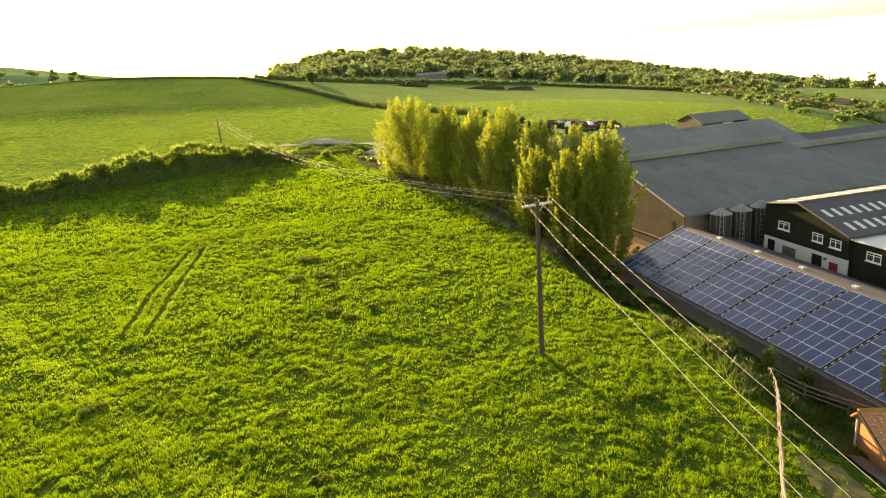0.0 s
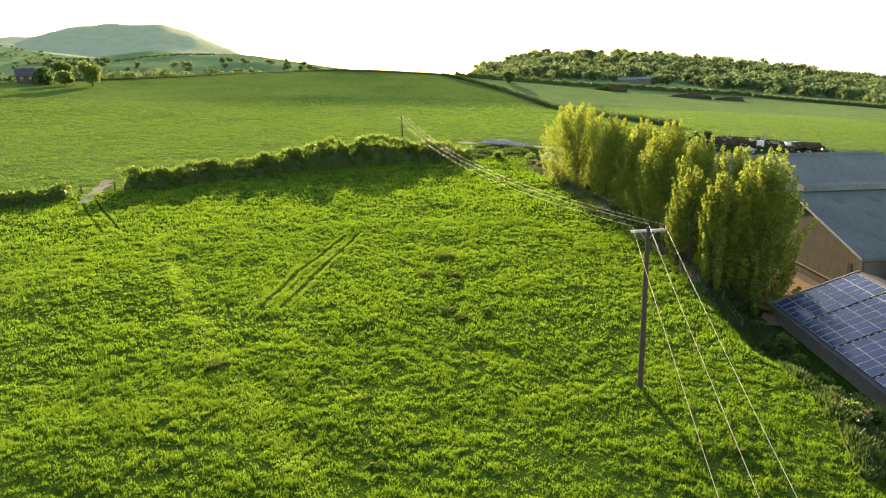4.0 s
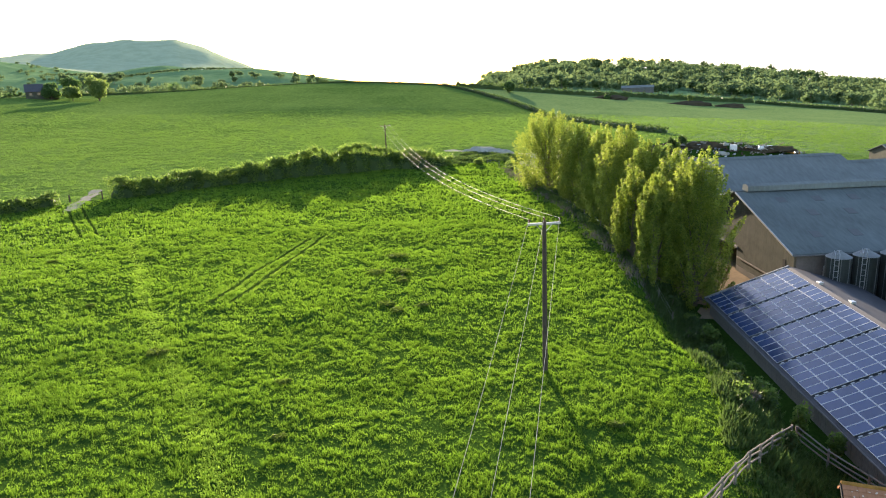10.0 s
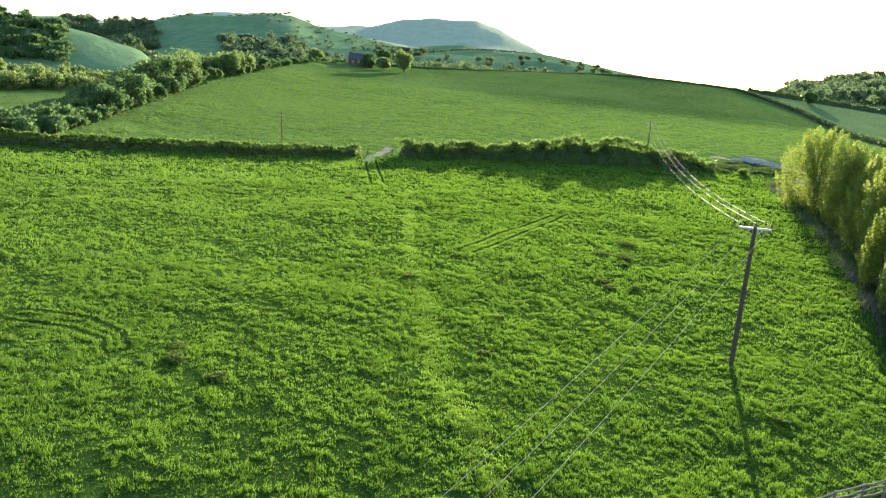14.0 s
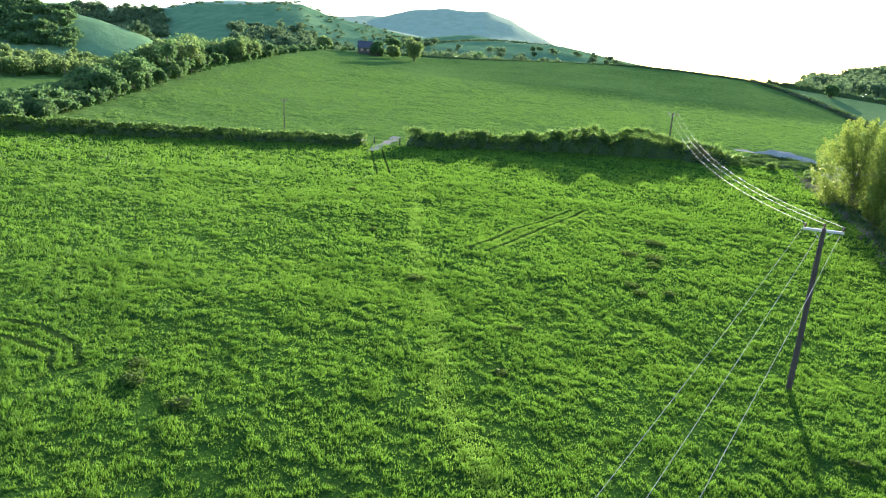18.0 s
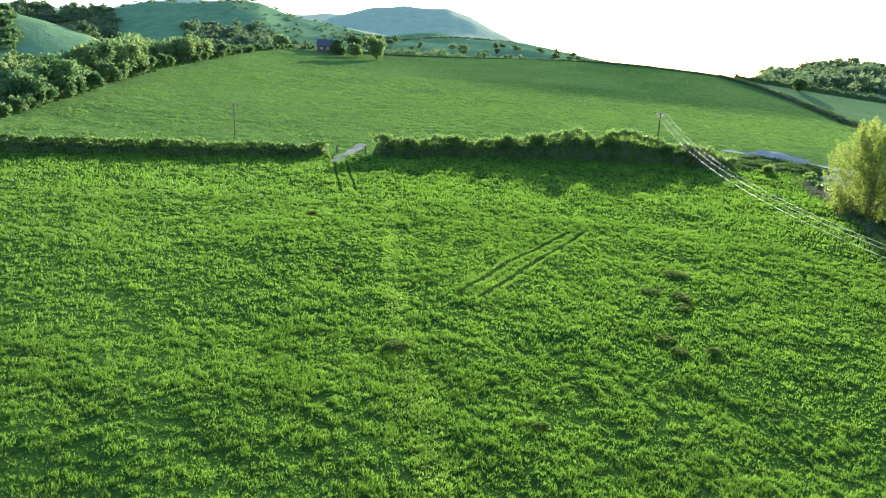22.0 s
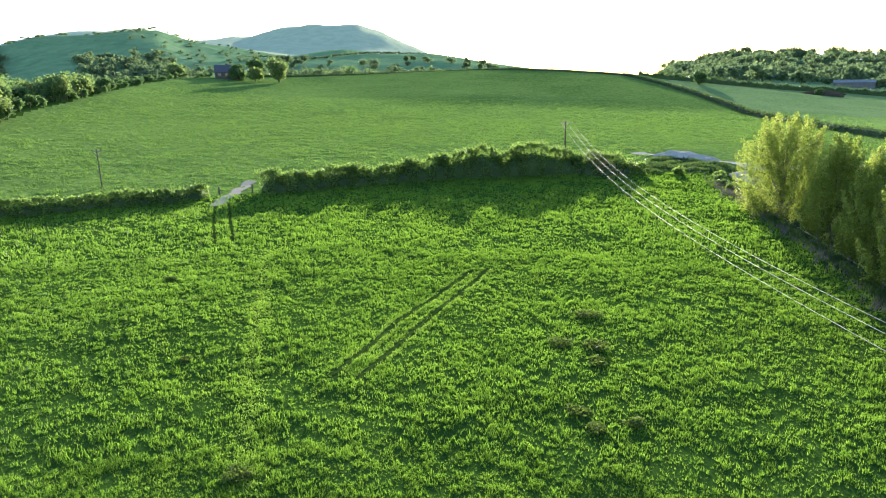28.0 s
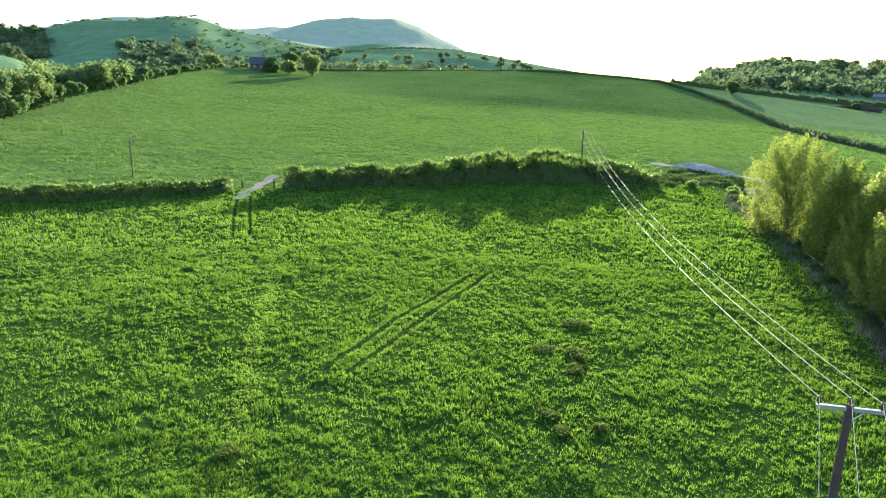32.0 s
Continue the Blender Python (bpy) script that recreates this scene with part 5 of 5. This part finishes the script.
ob = part("roof_slope", box(-0.28, RL + 0.3, -long_, 0.0, -0.10, 0.0), M_TILE, bung, "brown tiles with lichen spots")
ob.matrix_basis = near_m
ob = part("roof_slope", box(-0.28, RL + 0.3, 0.0, 0.95, -0.10, 0.0), M_TILE, bung)
ob.matrix_basis = Matrix.Translation((0, -0.55, RZ)) @ Matrix.Rotation(-0.75, 4, "X")
part("ridge_tiles", tube([(-0.30, -0.55, RZ + 0.01), (RL + 0.3, -0.55, RZ + 0.01)], 0.11, 7), M_MOSS, bung, "rusty moss on the ridge tiles")
ob = part("barge_board", box(-0.34, -0.29, -long_, 0.0, -0.16, 0.03), M_BLACK, bung, "dark verge board")
ob.matrix_basis = near_m
tb = box(0, 0.30, -0.36, 0, 0.004, 0.03)
for v in tb.verts:
    if v.co.y < -0.3:
        v.co.z += 0.022
tile_one = part("tile", tb, M_TILE, bung)
tile_one.matrix_basis = near_m @ Matrix.Translation((-0.27, -0.02, 0))
for r in range(18):
    for c in range(16):
        if r or c:
            share("tile", tile_one.data, bung, near_m @ Matrix.Translation((-0.27 + c * 0.315, -0.02 - r * 0.34, 0)))
lm = bmesh.new()
bmesh.ops.create_circle(lm, cap_ends=True, radius=0.055, segments=5)
spot = part("lichen_patch", lm, M_LICHEN, bung)
spot.matrix_basis = near_m @ Matrix.Translation((0.5, -0.6, 0.06))
for k in range(260):
    share("lichen_patch", spot.data, bung, near_m @ Matrix.Translation((RNG.uniform(0, 4.7), -RNG.uniform(0.15, 5.8), 0.062)) @ Matrix.Diagonal((RNG.uniform(0.4, 1.2), RNG.uniform(0.4, 1.2), 1, 1)))
part("downpipe", tube([(-0.06, -0.15, 2.3), (-0.06, -0.15, -0.6)], 0.05, 6), M_UPVC, bung)
draped("garden_bed", (14, 18.5), (17, 28), lambda x, y: (x > 14.9) & (x < 17.3) & (y < 27.2) & (np.abs(x - 16.1) > 0.12), M_GARDEN, "bare brown garden beds with a few weeds", "soil", 0.05, 0.2)
draped("garden_path", (13, 24), (17, 31.5), lambda x, y: (x > 19.0) & (x < 20.3) & (y < 30.8), M_TARMAC, "grey tarmac path beside the bungalow", "path", 0.12, 0.12)


# ---- post and rail fence ----
def fence(pts, label, top=1.15, rails=(0.45, 0.78, 1.08)):
    thing = tagged(empty("post_and_rail_fence", pts[0][0], pts[0][1], gz(*pts[0])), label, "fence")
    ox, oy, oz = thing.matrix_basis.translation
    spots = []
    for (ax, ay), (bx, by) in zip(pts, pts[1:]):
        n = max(1, round(math.hypot(bx - ax, by - ay) / 1.85))
        spots += [(ax + (bx - ax) * k / n, ay + (by - ay) * k / n) for k in range(n)]
    spots.append(pts[-1])
    tops = []
    for x, y in spots:
        z = gz(x, y) - oz
        dx, dy = RNG.uniform(-0.06, 0.06, 2)
        h = top * RNG.uniform(0.94, 1.08)
        tops.append(Vector((x - ox, y - oy, z)))
        part("post", tube([(x - ox, y - oy, z - 0.4), (x - ox + dx, y - oy + dy, z + h)], [0.075, 0.065], 6), M_RAIL, thing)
    for a, b in zip(tops, tops[1:]):
        for h in rails:
            j = [Vector(RNG.uniform(-0.04, 0.04, 3)) for _ in range(3)]
            part("rail", tube([a + Vector((0, 0, h)) + j[0], (a + b) / 2 + Vector((0, 0, h - 0.02)) + j[1], b + Vector((0, 0, h)) + j[2]], [0.05, 0.045, 0.05], 6), M_RAIL, thing)


fence([(19.8, 38.5), (17.2, 32.6), (15.0, 28.0), (13.2, 24.2), (11.4, 20.0)], "weathered post and rail fence between pasture and garden")
fence([(20.0, 38.7), (21.5, 37.4), (22.9, 35.2), (24.2, 32.6)], "weathered post and rail fence along the shed")


def stock_fence(pts, label):
    """Slim posts with two wires along the foot of the pasture."""
    thing = tagged(empty("stock_fence", pts[0][0], pts[0][1], gz(*pts[0])), label, "fence")
    ox, oy, oz = thing.matrix_basis.translation
    spots = []
    for (ax, ay), (bx, by) in zip(pts, pts[1:]):
        n = max(1, round(math.hypot(bx - ax, by - ay) / 3.4))
        spots += [(ax + (bx - ax) * k / n, ay + (by - ay) * k / n) for k in range(n)]
    feet = [Vector((x - ox, y - oy, gz(x, y) - oz)) for x, y in spots]
    for f in feet:
        tip = f + Vector((RNG.uniform(-0.07, 0.07), RNG.uniform(-0.07, 0.07), RNG.uniform(1.05, 1.25)))
        part("post", tube([f - Vector((0, 0, 0.35)), tip], [0.06, 0.05], 6), M_RAIL, thing)
    for h in (0.6, 1.0):
        part("wire", tube([f + Vector((0, 0, h)) for f in feet], 0.006, 4), M_GALV, thing)


stock_fence([(p[0] + 0.1, p[1]) for p in EDGE[2:]] + [(-24.0, 131.5)], "weathered posts and wire along the foot of the pasture")


for x_, y_ in ((-76.0, 78.6), (-73.6, 82.7)):
    gp = part("gate_post", tube([(0, 0, -0.4), (0.03, 0, 1.35)], [0.12, 0.10], 8), M_POLE)
    gp.matrix_basis = pose(x_, y_, gz(x_, y_))
    tagged(gp, "dark wooden gate post at the gap in the hedge", "post", "gate posts")


stub = part("broken_post", tube([(0, 0, -0.2), (-0.18, -0.05, 0.45), (-0.36, -0.12, 0.85)], [0.06, 0.055, 0.045], 7), M_UPVC)
stub.matrix_basis = pose(17.5, 41.5, gz(17.5, 41.5))
tagged(stub, "leaning white painted post beside a brush heap", "post")


# ---- power line ----
def line_pole(x, y, top, turn, label, arm=1.0, rad=0.17, steel=True):
    g = gz(x, y)
    h = top - g
    thing = tagged(empty("power_pole", x, y, g, turn), label, "utility pole", "poles of the power line")
    part("pole", tube([(0, 0, -0.6), (0, 0, h * 0.5), (0, 0, h)], [rad, rad * 0.88, rad * 0.72], 10), M_POLE, thing)
    part("crossarm", box(-arm, arm, -0.06, 0.06, h - 0.24, h - 0.10, 0.01), M_GALV if steel else M_RAIL, thing)
    heads = []
    for k, dx in enumerate((-arm + 0.06, 0.0, arm - 0.06)):
        z0 = h - 0.10 if dx else h - 0.03
        part("insulator", tube([(dx, 0, z0), (dx, 0, z0 + 0.08), (dx, 0, z0 + 0.10), (dx, 0, z0 + 0.2), (dx, 0, z0 + 0.26)], [0.03, 0.035, 0.075, 0.07, 0.035], 8), M_PORC, thing)
        heads.append(pose(x, y, g, 0, 0, turn) @ Vector((dx, 0, z0 + 0.24)))
    for sx in (-1, 1):
        part("brace", tube([(sx * arm * 0.55, 0.03, h - 0.18), (0, 0.1, h - 0.80)], 0.02, 5), M_GALV, thing)
    return heads


heads_a = line_pole(5.3, 38.6, 10.1, 22.0, "weathered wooden power pole with steel crossarm in the pasture")
heads_b = line_pole(-42.5, 128.0, 10.4, 24.0, "distant wooden power pole standing in the hedge", steel=False)
heads_d = line_pole(15.5, -52.0, 9.6, 8.0, "wooden power pole at the end of the line")


def cable(a, b, sag, label, rad=0.016):
    pts = [a.lerp(b, t) - Vector((0, 0, sag * 4 * t * (1 - t))) for t in (k / 26 for k in range(27))]
    thing = part("power_cable", tube(pts, rad, 5), M_WIRE)
    tagged(thing, label, "cable", "cables of the power line")


for ha, hb, hd in zip(heads_a, heads_b, heads_d):
    cable(ha, hb, 2.4, "bright overhead conductor sagging between the poles", 0.009)
    cable(ha, hd, 1.6, "bright overhead conductor sagging over the pasture", 0.007)
pc = line_pole(-93.5, 71.5, 9.3, 30.0, "small wooden pole behind the hedge", 0.75, 0.10, False)


# ---- rubble bank, clamp wall and far buildings ----
clamp = tagged(empty("clamp_wall", 14.5, 127.5, 0.4, -8.0), "pale concrete retaining wall behind the barns", "wall")
for k in range(7):
    part("wall_panel", box(k * 3.0, k * 3.0 + 2.96, -0.15, 0.15, -3.0, 3.0 - 0.12 * k + 0.08 * (k % 2), 0.02), M_CONC, clamp)
part("coping", box(-0.1, 21.1, -0.2, 0.2, -3.2, -3.02), M_CONC, clamp)
def lump(name, x, y, sx, sy, sz, material, label, category, group="", lift=0.0, seed=0):
    bm = bmesh.new()
    bmesh.ops.create_icosphere(bm, subdivisions=3, radius=1.0)
    for v in bm.verts:
        n = noise.noise(v.co * 2.2 + Vector((seed, seed * 0.7, 0))) * 0.35
        v.co = Vector((v.co.x * sx * (1 + n), v.co.y * sy * (1 + n), max(v.co.z, -0.3) * sz * (1 + n)))
    ob = part(name, bm, material)
    ob.matrix_basis = pose(x, y, gz(x, y) + lift)
    return tagged(ob, label, category, group)


for k, (x, y, sx, sy, sz, mat, lab) in enumerate([
    (13, 134, 5, 2.2, 1.2, M_SOIL, "dark heap of soil and rubble"), (20, 135.5, 4.5, 1.8, 1.0, M_SOIL, "dark heap of soil and rubble"), (30, 136, 6, 2.0, 0.9, M_SOIL, "low dark spoil heap"),
    (16, 132, 1.0, 0.8, 0.6, M_CHALK, "pale heap of chalk rubble"), (23, 132, 1.3, 0.9, 0.5, M_CHALK, "pale heap of chalk rubble"), (36, 131.5, 3.6, 1.4, 0.8, M_PLAST_G, "crumpled green tarpaulin over a heap"),
    (31, 139, 2.4, 0.7, 0.5, M_PLAST_W, "crumpled white plastic sheeting"), (18.5, 137.5, 1.6, 0.9, 0.6, M_PLAST_B, "black plastic sheet over a heap"), (36, 138, 1.4, 0.8, 0.5, M_MOSS, "rusty heap of metal scrap"),
    (-27.5, 150.5, 4.6, 2.6, 1.5, M_CHALK, "pale chalk spoil heap by the track"), (-23, 148.5, 3.2, 1.8, 1.1, M_CHALK, "pale chalk spoil heap by the track"), (-14, 138, 2.8, 1.6, 1.6, M_CHALK, "pale exposed chalk bank")]):
    lump("spoil_mound", x, y, sx, sy, sz, mat, lab, "heap", "heaps on the bank", -0.1, k * 3.1)
rubble = tagged(empty("rubble_spread", 22.0, 134.0, gz(22.0, 134.0)), "broken blocks, timbers and sheets spread over the bank", "rubble")
pieces = []
for k, m in enumerate((M_CONC, M_SOIL, M_TIMBER, M_SOIL, M_CHALK, M_PLAST_B, M_TIMBER, M_GALV)):
    bm = box(-0.5, 0.5, -0.35, 0.35, -0.22, 0.22)
    for v in bm.verts:
        v.co += Vector(RNG.uniform(-0.14, 0.14, 3))
    pieces.append((bm, m, "block" if k % 4 else "slab"))
made = [part(n, bm, m, rubble) for bm, m, n in pieces]
for k, ob in enumerate(made):
    ob.matrix_basis = pose(-6 + 2 * k, 0.5 * (k % 3), gz(16 + 2 * k, 134 + 0.5 * (k % 3)) - gz(22, 134) + 0.9)
for k in range(230):
    x, y = RNG.uniform(9, 40), 134.5 + RNG.normal(0, 2.2)
    heap = 1.1 * math.exp(-((y - 135) / 1.8) ** 2) * (0.4 + 0.6 * abs(math.sin(x * 0.55)))
    src = made[k % 8]
    share(src.name.split(".")[0], src.data, rubble, pose(x - 22, y - 134, gz(x, y) - gz(22, 134) + heap, RNG.uniform(-40, 40), RNG.uniform(-40, 40), RNG.uniform(0, 360)) @ Matrix.Diagonal((RNG.uniform(0.15, 0.9), RNG.uniform(0.15, 0.5), RNG.uniform(0.15, 0.5), 1)))
for k in range(9):
    shrub(9.0 + k * 0.9 + RNG.uniform(-0.4, 0.4), 127 + 0.9 * k + RNG.uniform(-1, 1), RNG.uniform(1.2, 2.2), RNG.uniform(1.6, 3.0), M_HEDGE if k % 2 else M_WEED, "leafy bush on the bank behind the poplars", leaves=480, size=0.2, group="bushes behind the poplars")
ibc = tagged(empty("white_tank", 25.2, 133.6, gz(25.2, 133.6) + 0.02), "white plastic tank standing on the rubble bank", "tank")
part("tank_body", box(-0.6, 0.6, -0.5, 0.5, 0.12, 1.2, 0.08), M_PLAST_W, ibc)
part("tank_pallet", box(-0.62, 0.62, -0.52, 0.52, 0.0, 0.11), M_RAIL, ibc)
for k in range(11):
    a = RNG.uniform(0, 3.1)
    x, y = 26 + k * 0.85, 137.0 + RNG.uniform(-0.8, 0.8)
    post = part("scrap_post", tube([(0, 0, 0.1), (2.2 * math.cos(a) * 0.4, 0.6 * math.sin(a), RNG.uniform(0.3, 1.1)), (2.6 * math.cos(a), 0.9 * math.sin(a), RNG.uniform(0.4, 1.3))], 0.07, 6), M_RAIL)
    post.matrix_basis = pose(x, y, gz(x, y))
    tagged(post, "pale scrap timber thrown on the bank", "timber", "scrap timbers")


def shed_block(name, x, y, z, turn, wide, deep, eave, ridge, wall, roof, label, doors=()):
    thing = tagged(empty(name, x, y, z, turn), label, "barn")
    part("wall_body", prism([(0, -0.8), (deep, -0.8), (deep, eave), (deep / 2, ridge), (0, eave)], -wide, 0), wall, thing)
    for s in (0, 1):
        xa, xb = (-0.3, deep / 2) if s == 0 else (deep + 0.3, deep / 2)
        roof_sheet("roof_slope", xa, eave + 0.05, xb, ridge + 0.14, -wide - 0.3, 0.3, roof, thing)
    for a, b, h in doors:
        part("door", box(-0.08, -0.01, -b, -a, -0.4, h), M_WHITE if h < 2.6 else M_BLACK, thing)
    return thing


shed_block("field_barn", 49.8, 127.6, 0.7, 104.0, 10.5, 8.0, 2.6, 4.0, M_CLAD, M_ROOF, "small brown barn with grey roof behind the farm", [(4.6, 6.6, 2.4), (7.0, 9.6, 2.65)])
shed_block("farm_shed", 53.5, 101.0, -4.5, 108.0, 10.0, 15.0, 4.6, 6.9, M_CLAD, M_ROOF_DARK, "dark roofed farm shed beyond the barn")
shed_block("farm_shed", 64.5, 104.5, -5.0, 108.0, 30.0, 18.0, 4.6, 7.0, M_SIDE, M_ROOF_DARK, "long dark roofed farm shed")
x_, y_ = polar(-0.8, 540)
shed_block("far_barn", x_ - 14, y_, gz(x_, y_), 92.0, 24.0, 11.0, 3.6, 5.2, M_SIDE, M_ROOF_OLD, "distant barn with a pale roof below the wood")
for az_, sx, sy in ((-3.2, 12, 4), (3.1, 14, 4.5), (6.2, 8, 3)):
    x_, y_ = polar(az_, 425)
    lump("field_mound", x_, y_, sx, sy, 2.6, M_SOIL, "low dark mound in the far field", "mound", "mounds in the far field", -0.4, az_)
x_, y_ = polar(-49.2, 352)
house = shed_block("hilltop_house", x_, y_, gz(x_, y_), 138.0, 13.0, 8.0, 2.8, 6.2, M_CLAD, M_ROOF_DARK, "grey house with a dark roof on the hill crest")
for k in range(3):
    part("window", box(-0.06, -0.01, -2.6 - k * 3.2, -1.4 - k * 3.2, 1.2, 2.4), M_PANE, house)
